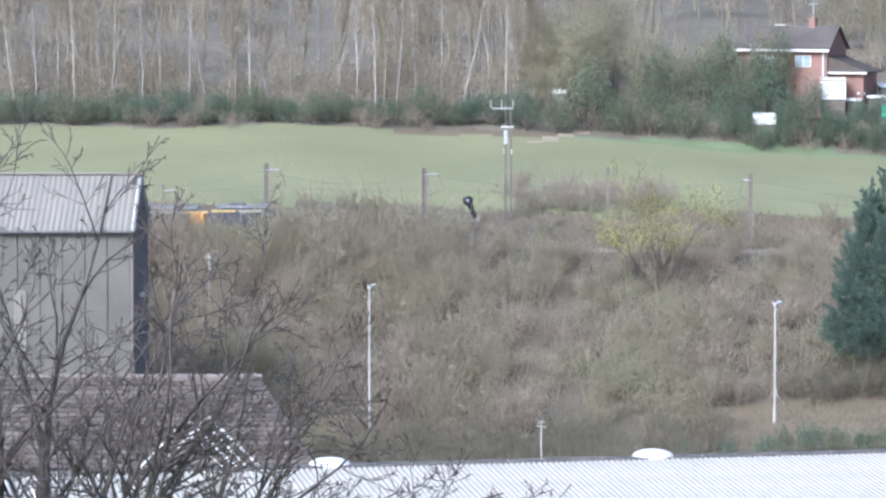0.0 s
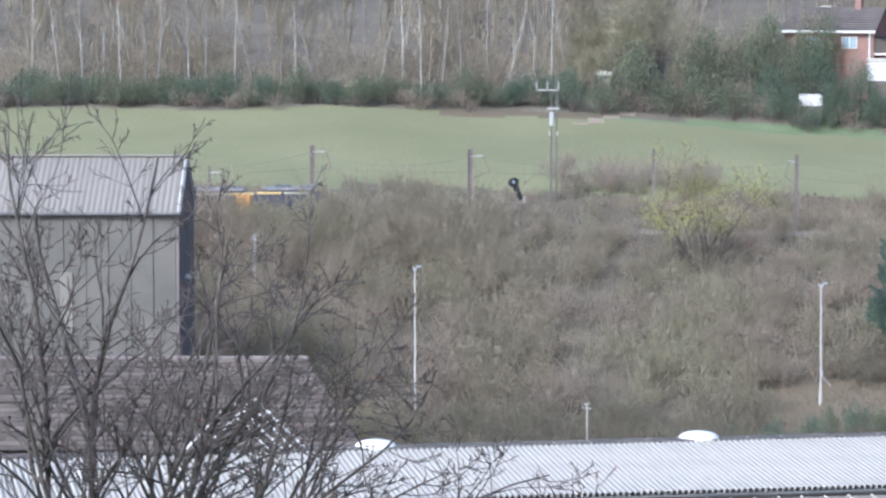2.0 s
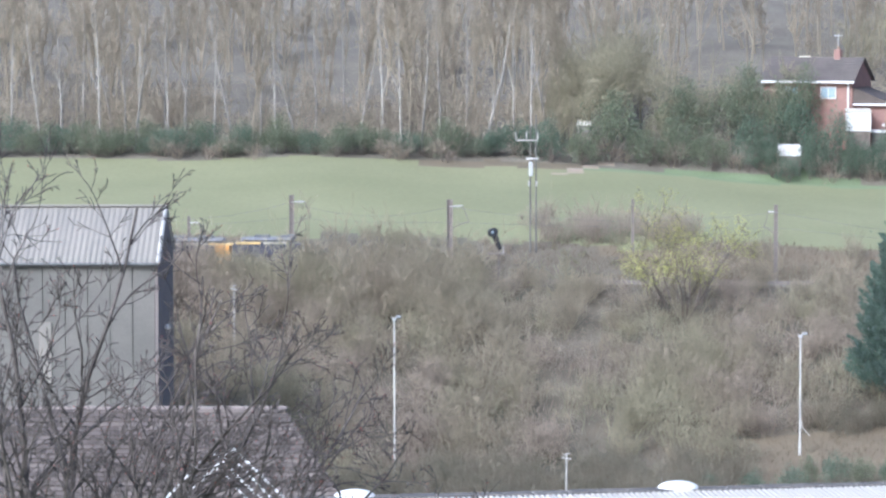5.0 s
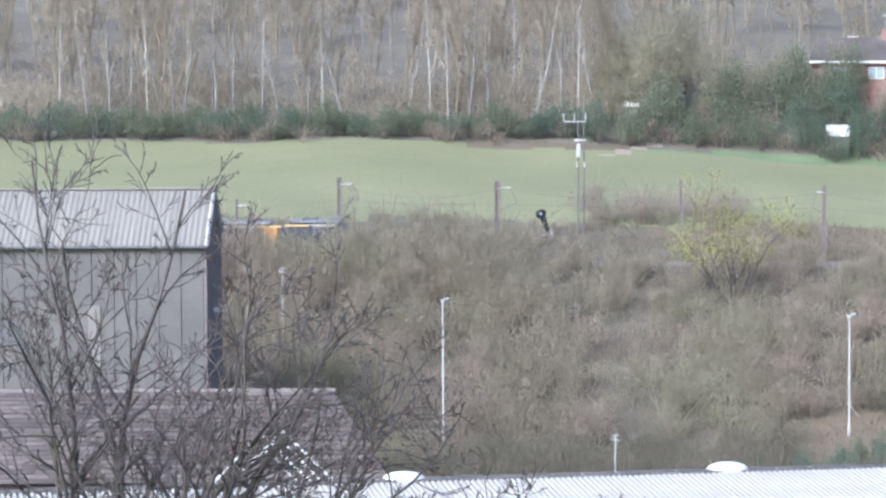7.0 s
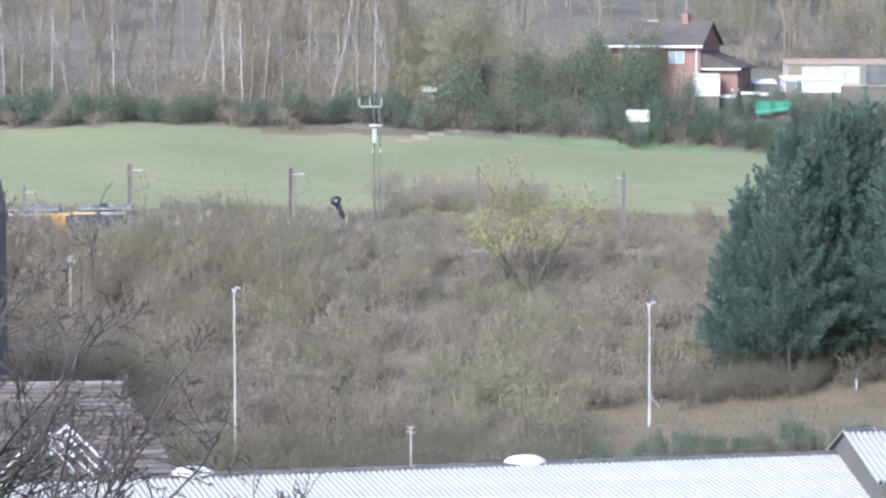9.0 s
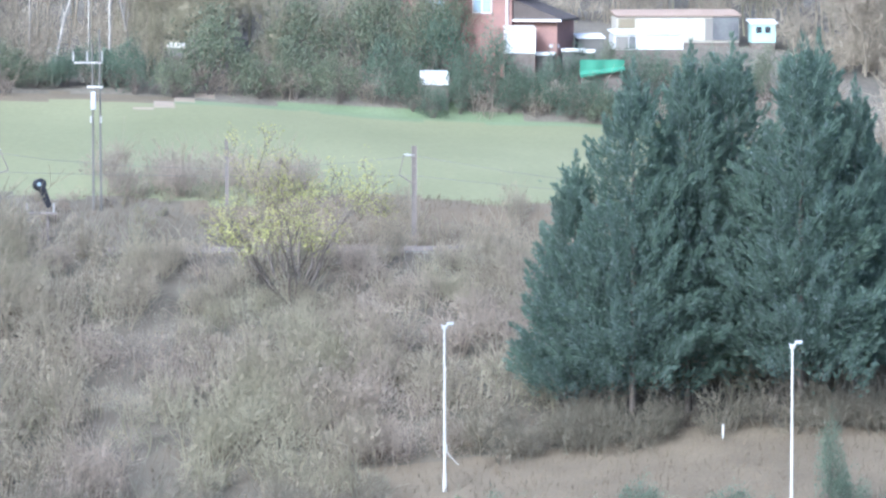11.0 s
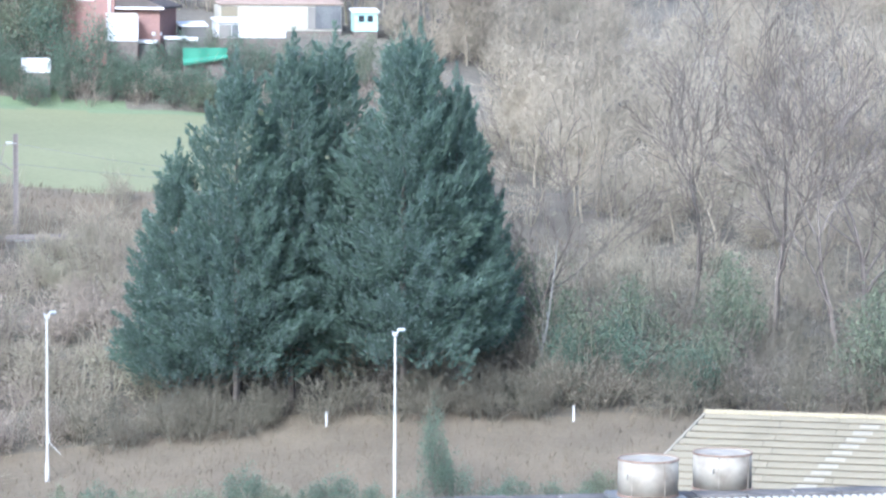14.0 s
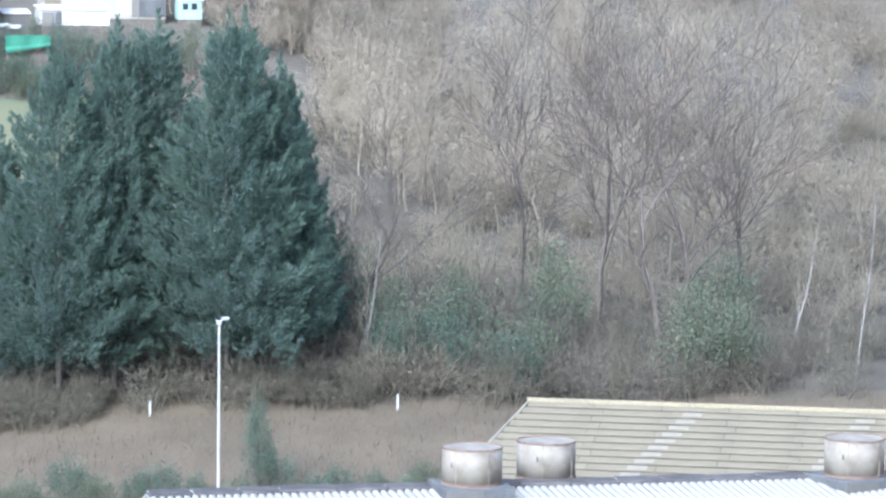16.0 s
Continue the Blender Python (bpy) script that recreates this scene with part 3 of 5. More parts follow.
# ---- barn ----
g0 = land(-25, 238)
barn = thing("barn", pose(-20.1, 238.0, g0), "tall grey barn with pale sheet roof and brown gable", "barn")
ridge, eave = 20.2 - g0, 17.05 - g0
part("wall", box(-34, -5.9, -0.6, -0.12, 5.9, eave - 0.15, 0), M_BARN_WALL, barn)
for k in range(23):
    part("cladding_board", box(-1.5 - k * 1.45, -6.02, 0, -0.12 - k * 1.45, -5.905, eave - 0.2, 0.01), M_BARN_WALL, barn)
part("gable", prism([(-6.0, -0.6), (6.0, -0.6), (6.0, eave - 0.12), (0, ridge - 0.1), (-6.0, eave - 0.12)], -0.1, 0.1), M_BARN_GABLE, barn, "dark brown boarded gable").matrix_basis = pose(0, 0, 0, 0, 0, 90)
bs = corrugated(2.22, 6.3, (ridge - eave) * 1.05, 0.37, 0.035)
bs.materials.append(M_BARN_ROOF)
for k in range(15):
    part("roof_sheet", bs, None, barn).matrix_basis = pose(-2.3 - k * 2.22, 0, ridge + 0.003 * (k % 2))
    part("roof_sheet", bs, None, barn).matrix_basis = pose(-0.08 - k * 2.22, 0, ridge + 0.003 * (k % 2), 0, 0, 180)
part("ridge_cap", box(-34, -0.25, ridge, 0.15, 0.25, ridge + 0.13, 0.04), M_BARN_ROOF, barn)
for s in (-1, 1):
    part("bargeboard", rod((0.12, 0, ridge + 0.05), (0.12, s * 6.3, eave - 0.1), 0.14, 0.14, 4), M_CONC, barn, "pale bargeboard")
part("gutter", rod((-34, -6.35, eave - 0.2), (0.1, -6.35, eave - 0.2), 0.1, 0.1, 8), M_SOOT, barn)
part("pale_door", box(-7.6, -6.12, 7.8, -6.8, -6.03, 11.8, 0.02), M_BARN_ROOF, barn, "pale upright panel")
part("opening", box(-13.5, -6.06, 9.2, -12.0, -6.025, 10.2, 0.0), M_SOOT, barn, "dark opening")
part("wall_lamp", box(0.12, -1.5, 10.9, 0.5, -1.1, 11.2, 0.05), M_WHITE, barn, "small white wall lamp")


# ---- lamps, masts and poles ----
def lamp_post(x, y, top, label):
    g = land(x, y)
    p = thing("lamp_post", pose(x, y, g), label, "lamp post", "lamp posts along the road")
    h = top - g
    part("base", rod((0, 0, -0.3), (0, 0, 0.9), 0.11, 0.1, 12), M_CONC, p)
    part("column", rod((0, 0, 0.9), (0, 0, h - 0.25), 0.072, 0.055, 12), M_CONC, p, "pale galvanised column")
    part("collar", rod((0, 0, h - 0.3), (0, 0, h - 0.15), 0.13, 0.13, 12), M_GALV, p)
    part("arm", rod((0, 0, h - 0.2), (0.24, 0, h - 0.02), 0.045, 0.035, 8), M_GALV, p)
    head = part("lamp_head", box(0.1, -0.12, h - 0.07, 0.46, 0.12, h + 0.04, 0.04), M_GALV, p)
    part("lens", box(0.16, -0.09, h - 0.11, 0.42, 0.09, h - 0.072, 0.015), M_GLASS, head)
    part("bracket", rod((0, 0, h - 0.2), (-0.16, 0, h - 0.08), 0.04, 0.04, 6), M_GALV, p)
    return p


lamp_post(-4.92, 240, 12.75, "tall pale lamp post rising from bare scrub")
second = lamp_post(22.2, 240, 11.6, "tall pale lamp post at the foot of the grass bank")
lamp_post(36.6, 226.3, 12.05, "tall pale lamp post in front of the conifers")
part("loose_stay", rod((0.1, 0, 1.9), (0.65, -0.1, 1.3), 0.03, 0.02, 6), M_CONC, second, "bent pale stay")
part("loose_stay", rod((0.1, 0, 2.3), (0.11, 0, 1.85), 0.03, 0.03, 6), M_CONC, second, "bent pale stay")


def mast(x, y, top, w, arm, label):
    g = land(x, y)
    h = top - g
    p = thing("catenary_mast", pose(x, y, g), label, "railway mast", "masts along the railway")
    post = bmesh.new()
    for a in (-1, 1):
        box(a * w / 2 - 0.03, -w / 2, 0.2, a * w / 2 + 0.03, w / 2, h, 0, post)
    box(-w / 2 + 0.03, -0.03, 0.2, w / 2 - 0.03, 0.03, h, 0, post)
    part("post", post, M_MAST, p)
    if arm:
        part("cantilever", rod((0, 0, h - 0.55), (arm, 0, h - 0.5), 0.045, 0.04, 6), M_GALV, p)
        part("brace", rod((0, 0, h - 2.3), (arm * 1.5, 0, h - 1.7), 0.04, 0.035, 6), M_MAST, p)
        part("dropper", rod((arm, 0, h - 0.5), (arm * 1.5, 0, h - 1.7), 0.03, 0.03, 6), M_MAST, p)
        for k in range(3):
            part("insulator", rod((arm * (0.45 + 0.16 * k), 0, h - 0.54), (arm * (0.52 + 0.16 * k), 0, h - 0.535), 0.09, 0.09, 8), M_CONC, p)
    return p


mast(-30.5, 282, 17.6, 0.18, 0.9, "slim brown railway mast behind the barn")
mast(-21.95, 283, 16.85, 0.16, 0.8, "slim brown railway mast beside the barn")
mast(-13.8, 282, 18.55, 0.30, 1.0, "dark steel railway mast with bracket arm above scrub")
mast(-1.42, 282, 18.2, 0.42, 1.0, "broad brown railway mast with bracket arm above scrub")
mast(13.0, 284, 18.1, 0.16, 0.0, "slim railway mast behind a yellow bush")
mast(24.1, 282, 17.75, 0.24, -0.6, "grey railway mast on the open track side")
wires = thing("overhead_wires", pose(0, 0, 0), "thin dark overhead railway wires between masts", "wires")
for dz in (-0.55, -1.75):
    for (xa, za), (xb, zb) in (((-30.5, 17.6), (-13.8, 18.55)), ((-13.8, 18.55), (-1.42, 18.2)), ((-1.42, 18.2), (24.1, 17.75)), ((24.1, 17.75), (60, 14.5))):
        span = [(xa + (xb - xa) * t, 281.4, za + (zb - za) * t + dz - (0.9 if dz > -1 else 0.15) * 4 * t * (1 - t)) for t in (0, 0.15, 0.3, 0.5, 0.7, 0.85, 1)]
        rings = [(x, y + oy, z + oz) for x, y, z in span for oy, oz in ((0, 0.012), (0.012, 0), (0, -0.012), (-0.012, 0))]
        quads = [(4 * i + j, 4 * i + (j + 1) % 4, 4 * i + 4 + (j + 1) % 4, 4 * i + 4 + j) for i in range(len(span) - 1) for j in range(4)]
        part("wire", mesh_arrays("wire", rings, quads, M_WIRE), None, wires)

pole = thing("electricity_pole", pose(5.0, 289.0, land(5, 289)), "twin weathered electricity pole with transformer and crossarm", "power pole")
ph = 24.6 - land(5, 289)
for dx in (0.0, 0.45):
    part("pole", rod((dx, 0, -0.4), (dx, 0, ph - (0.9 if dx == 0 else 0.0)), 0.08, 0.05, 8), M_BARN_WALL, pole)
part("crossarm", box(-1.1, -0.05, ph - 2.1, 0.6, 0.05, ph - 2.0, 0.01), M_CONC, pole, "pale crossarm")
for dx in (-1.15, -0.3, 0.6):
    part("insulator", rod((dx, 0, ph - 1.95), (dx, 0, ph - 1.35), 0.05, 0.04, 8), M_CONC, pole)
part("lower_crossarm", box(-0.35, -0.06, ph - 3.6, 0.65, 0.06, ph - 3.45, 0.01), M_CONC, pole)
part("transformer", box(-0.12, -0.4, ph - 4.9, 0.2, -0.1, ph - 3.8, 0.05), M_GALV, pole, "grey transformer box")
for dx in (-0.1, 0.5):
    part("fuse", rod((dx, -0.2, ph - 5.7), (dx, -0.2, ph - 5.3), 0.06, 0.06, 8), M_CONC, pole)

sg = land(2.2, 280)
signal = thing("railway_signal", pose(2.2, 280, sg), "black hooded railway signal head leaning above scrub", "signal")
part("post", rod((0.2, 0, -0.2), (0.2, 0, 14.3 - sg), 0.08, 0.08, 8), M_MAST, signal)
bm = bmesh.new()
bmesh.ops.create_cone(bm, cap_ends=True, segments=24, radius1=0.36, radius2=0.33, depth=0.5, matrix=Matrix.Translation((-0.25, 0, 15.75 - sg)) @ Matrix.Rotation(radians(80), 4, "X") @ Matrix.Rotation(radians(20), 4, "Y"))
part("head", bm, M_BLACK, signal)
part("hood", rod((-0.22, 0, 15.75 - sg), (0.3, 0, 14.4 - sg), 0.26, 0.17, 12), M_BLACK, signal)
part("lens", rod((-0.27, -0.32, 15.78 - sg), (-0.27, -0.28, 15.78 - sg), 0.12, 0.12, 16), M_GLASS, signal)
part("platform", box(-1.1, -0.3, 14.0 - sg, 0.7, 0.3, 14.12 - sg, 0.02), M_MAST, signal)
for dx in (-1.0, 0.55):
    part("rail_post", rod((dx, 0, 14.1 - sg), (dx, 0, 14.65 - sg), 0.06, 0.06, 6), M_CONC, signal)

for x, y, h in ((36.3, 243.2, 0.75), (48.9, 243.2, 0.8)):
    st = thing("marker_post", pose(x, y, land(x, y)), "short white marker post in dry grass", "marker post", "marker posts on the bank")
    part("stake", box(-0.045, -0.045, -0.2, 0.045, 0.045, h, 0.01), M_WHITE, st)
    part("cap", box(-0.055, -0.055, h - 0.12, 0.055, 0.055, h + 0.02, 0.01), M_CONC, st)
for x, y, z in ((6.06, 221, 5.95), (-17.05, 262, 13.1)):
    g = land(x, y)
    an = thing("aerial_pole", pose(x, y, g), "thin pale pole with short cross bars at its top", "pole")
    part("pole", rod((0, 0, -0.2), (0, 0, z - g), 0.05, 0.04, 6), M_CONC, an)
    part("cross_bar", rod((-0.3, 0, z - g - 0.28), (0.3, 0, z - g - 0.36), 0.035, 0.035, 6), M_CONC, an)
    part("cross_bar", rod((-0.18, 0, z - g - 0.1), (0.2, 0, z - g - 0.02), 0.03, 0.03, 6), M_CONC, an)


# ---- railway and train ----
track = thing("railway_track", pose(0, 0, 0), "railway track on ballast between scrub and field", "track", kind="structure")
for dy in (279.2, 280.65):
    bm = bmesh.new()
    for x in range(-60, 100, 8):
        box(x, dy - 0.035, float(rail(x + 4)) + 0.12, x + 8, dy + 0.035, float(rail(x + 4)) + 0.28, 0, bm)
    part("rail", bm, M_MAST, track)


def coach(x0, x1, y, kind):
    """A track machine's body: dark blue sides, yellow cant rail, orange and yellow panels, grey roof gear."""
    z = land((x0 + x1) / 2, y) + 0.3
    L = x1 - x0
    c = thing("train_locomotive" if kind == 0 else "train_wagon", pose(x0, y, z),
              "dark blue locomotive with yellow roof line and orange panels" if kind == 0 else "dark wagon with yellow roof edge on the railway", "train")
    part("body", box(0, -1.35, 0.9, L, 1.35, 2.65, 0.1), M_TRAIN_BLUE, c)
    part("underframe", box(0.3, -1.2, 0.55, L - 0.3, 1.2, 0.9, 0.03), M_BLACK, c)
    part("roof", box(0.6, -1.05, 2.78, L - 0.4, 1.05, 3.12, 0.15), M_TRAIN_ROOF, c)
    k = 0
    x = 0.25
    while x < L - 1.2:
        part("cant_rail", box(x, -1.4, 2.63, x + 1.9, -1.1, 2.8, 0.03), M_CREAM if k % 3 else M_TRAIN_YELLOW, c, "yellow cant rail")
        x += 2.1
        k += 1
    if kind == 0:
        part("cab_front", box(-0.06, -1.38, 0.95, 0.3, 1.38, 2.6, 0.08), M_TRAIN_YELLOW, c, "bright yellow cab end")
        part("cab_end", box(L - 1.1, -1.39, 0.95, L + 0.05, 1.38, 2.62, 0.08), M_TRAIN_ORANGE, c, "orange yellow cab end")
        part("window", box(-0.08, -1.0, 1.8, -0.062, 1.0, 2.4, 0), M_GLASS, c)
    for px in (1.6, 3.6, 5.6):
        if px + 1.2 < L:
            part("roof_unit", box(px, -0.7, 3.08, px + 1.2, 0.7, 3.28, 0.06), M_SOOT, c)
    for px in (1.3, 2.9, L - 2.9, L - 1.3):
        for s in (-1.0, 0.94):
            wl = bmesh.new()
            bmesh.ops.create_cone(wl, cap_ends=True, segments=20, radius1=0.45, radius2=0.45, depth=0.12, matrix=Matrix.Translation((px, s, 0.47)) @ Matrix.Rotation(radians(90), 4, "X"))
            part("wheel", wl, M_BLACK, c)
    return c


coach(-26.6, -18.5, 279.9, 0)
coach(-18.2, -13.0, 279.9, 1)

# ---- houses beyond the field ----
hz = land(33, 337)
house = thing("brick_house", pose(35.6, 334.6, hz, 0, 0, -22), "red brick house with brown tiled roof and white eaves", "house")
E_, R_ = 26.3 - hz, 28.35 - hz
part("wall", prism([(0, -1.0), (6.4, -1.0), (6.4, E_), (3.2, R_ - 0.1), (0, E_)], -0.0, 8.6), M_BRICK, house).matrix_basis = pose(0, 0, 0, 0, 0, 90)
for s, y0 in ((-1, -0.45), (1, 6.85)):
    bm = bmesh.new()
    vs = [bm.verts.new(p) for p in ((-8.9, 3.2, R_), (0.3, 3.2, R_), (0.3, y0, E_ - 0.2), (-8.9, y0, E_ - 0.2))]
    bm.faces.new(vs if s < 0 else vs[::-1])
    bmesh.ops.solidify(bm, geom=bm.faces[:], thickness=-0.14)
    roof = part("roof", bm, M_HOUSE_ROOF, house)
    for k in range(1, 11):
        t = k / 11
        yy, zz = 3.2 + (y0 - 3.2) * t, R_ + (E_ - 0.2 - R_) * t
        part("tile_course", box(-8.9, yy - 0.03, zz + 0.13, 0.3, yy + 0.03, zz + 0.19, 0), M_HOUSE_ROOF, roof)
part("eaves_board", box(-8.9, -0.56, E_ - 0.32, 0.32, -0.46, E_ - 0.08, 0.01), M_WHITE, house, "white eaves board")
for px in (-2.3, -6.0):
    w = part("window", box(px - 0.75, -0.05, E_ - 1.75, px + 0.75, 0.02, E_ - 0.65, 0.01), M_WHITE, house)
    for s in (-0.36, 0.36):
        part("pane", box(px + s - 0.31, -0.075, E_ - 1.67, px + s + 0.31, -0.055, E_ - 0.73, 0), M_GLASS, w)
part("downpipe", rod((-0.35, -0.12, 0), (-0.35, -0.12, E_ - 0.3), 0.09, 0.09, 8), M_WHITE, house, "white downpipe")
ch = part("chimney", box(-2.6, 2.8, R_ - 0.3, -2.0, 3.6, R_ + 0.75, 0.03), M_BRICK, house)
part("pot", rod((-2.3, 3.2, R_ + 0.75), (-2.3, 3.2, R_ + 1.05), 0.14, 0.11, 8), M_RUST, ch)
aerial = part("aerial", rod((-2.3, 3.2, R_ + 0.9), (-2.3, 3.2, R_ + 2.2), 0.03, 0.025, 6), M_WHITE, house, "pale roof aerial")
part("cross_bar", rod((-2.75, 3.2, R_ + 2.0), (-1.85, 3.2, R_ + 2.05), 0.03, 0.03, 6), M_WHITE, aerial)
part("roof_light", box(-6.0, 2.9, R_ - 0.05, -5.0, 3.4, R_ + 0.1, 0.03), M_CREAM, house, "pale ridge rooflight")
ext = part("extension", box(0.02, 0.6, -1.0, 3.3, 5.4, 24.1 - hz, 0), M_BRICK, house)
part("extension_roof", prism([(0.0, 25.6 - hz), (3.7, 24.15 - hz), (3.7, 24.0 - hz), (0.0, 24.0 - hz)], 0.2, 5.6), M_SLATE, house, "dark lean-to roof")
part("extension_fascia", box(0.0, 0.1, 23.95 - hz, 3.75, 0.19, 24.12 - hz, 0.01), M_WHITE, house)


def shed(name, x0, x1, y, z0, z1, depth, wall, roof, label, over=0.12, lean=0.15):
    g = land((x0 + x1) / 2, y)
    s = thing(name, pose(x0, y, g), label, "shed")
    w = x1 - x0
    part("wall", box(0, 0, z0 - g, w, depth, z1 - g - 0.1, 0.02), wall, s)
    # Unseen base added down to the ground, its dark colour standing for shade.
    part("plinth", box(0.05, 0.05, -0.6, w - 0.05, depth - 0.05, z0 - g, 0.0), M_BARK, s, "added base, coloured dark for shade")
    part("roof", prism([(-over, z1 - g - 0.1), (depth + over, z1 - g + lean), (depth + over, z1 - g + lean + 0.1), (-over, z1 - g)], -w - over, over), roof, s).matrix_basis = pose(0, 0, 0, 0, 0, 90)
    return s, g


s, g = shed("white_shed", 34.9, 37.1, 332.2, 21.65, 23.45, 1.6, M_WHITE, M_CREAM, "small white shed beside the brick house", over=0.05)
s, g = shed("white_garage", 43.6, 48.8, 337.0, 21.75, 23.0, 3.0, M_WHITE, M_WHITE, "long low white garage with dark doorway")
part("side_wall", box(0.1, -0.03, 21.8 - g, 1.05, -0.004, 22.75 - g, 0), M_BARN_ROOF, s, "grey boarded wall")
part("doorway", box(1.1, -0.03, 21.8 - g, 1.6, -0.004, 22.75 - g, 0), M_SOOT, s, "dark doorway")
s, g = shed("lean_to_shed", 40.9, 42.8, 337.2, 21.0, 22.7, 2.4, M_BARN_WALL, M_WHITE, "grey shed with white sloping roof")
s, g = shed("mobile_home", 45.0, 54.6, 346.0, 22.0, 24.15, 3.2, M_CREAM, M_REDROOF, "cream mobile home with rusty flat roof", lean=0.3)
for k, ma in enumerate((M_TANTILE, M_CREAM, M_CREAM, M_GALV, M_CREAM, M_BARN_ROOF, M_SOOT)):
    part("wall_panel", box(0.12 + 1.36 * k, -0.05, 0.1, 1.4 + 1.36 * k, -0.004, 23.9 - g, 0.01), ma, s)
part("end_wall", box(7.5, -0.09, 0.1, 9.55, -0.055, 24.0 - g, 0.01), M_SOOT, s, "dark grey end section")
s, g = shed("mint_caravan", 55.5, 57.4, 345.6, 22.0, 23.55, 1.6, M_MINT, M_WHITE, "pale mint caravan with two dark windows")
for px in (0.35, 1.05):
    part("window", box(px, -0.03, 22.75 - g, px + 0.45, -0.004, 23.25 - g, 0.01), M_BLACK, s)
s, g = shed("overgrown_white_shed", 28.5, 30.6, 331.0, 19.4, 20.3, 1.4, M_WHITE, M_WHITE, "white low shed half hidden in evergreen bushes", over=0.02, lean=0.05)
s, g = shed("pale_far_shed", 10.2, 11.3, 333.0, 21.5, 22.25, 1.0, M_BARN_ROOF, M_CREAM, "small pale shed among woodland bushes")
tarp = thing("green_tarpaulin", pose(40.3, 331.6, 19.9), "bright green tarpaulin stretched over a stack", "tarpaulin")
bm = bmesh.new()
bmesh.ops.create_grid(bm, x_segments=14, y_segments=6, size=0.5, matrix=Matrix.Translation((1.65, 0, 0.65)) @ Matrix.Rotation(radians(90), 4, "X") @ Matrix.Diagonal((3.3, 1.3, 1, 1)))
for v in bm.verts:
    v.co.y += 0.06 * math.sin(v.co.x * 4) - (0.25 if v.co.z < 0.3 else 0)
    v.co.z = 1.3 - (1.3 - v.co.z) * (1 - 0.12 * v.co.x)
bmesh.ops.solidify(bm, geom=bm.faces[:], thickness=0.03)
part("sheet", bm, M_TARP, tarp)
part("crate", box(0.1, 0.2, -1.6, 3.2, 1.4, 0.9, 0.05), M_BARK, tarp)
for k, (x, z, w, a) in enumerate(((37.2, 21.75, 1.4, -12), (39.4, 22.0, 1.6, 8), (40.6, 21.9, 1.1, -10), (38.4, 22.3, 0.7, 14))):
    g = land(x, 333)
    o = thing("sheet_stack", pose(x, 333.2 + 0.3 * k, g, 0, 0, a), "heap of white boards beside the sheds", "board stack", "white board stacks")
    part("pallet", box(0.05, 0.05, -0.4, w - 0.05, 0.85, z - g - 0.3, 0.05), M_BARN_WALL, o)
    part("top_board", box(-0.05, -0.1, z - g - 0.29, w, 0.9, z - g - 0.03, 0.04), M_WHITE, o)
gz = land(14, 352)
gh = thing("gabled_house", pose(14.0, 352.0, gz), "house gable with white bargeboards hidden among birches", "house")
part("wall", prism([(-2.4, -0.5), (2.2, -0.5), (2.2, 25.9 - gz), (0.1, 27.6 - gz), (-2.4, 25.7 - gz)], 0, 6), M_HOUSE_ROOF, gh)
part("bargeboard", rod((0.1, -0.08, 27.75 - gz), (-1.9, -0.08, 26.1 - gz), 0.09, 0.09, 4), M_WHITE, gh)
part("bargeboard", rod((0.1, -0.08, 27.75 - gz), (0.5, -0.08, 27.3 - gz), 0.09, 0.09, 4), M_WHITE, gh)


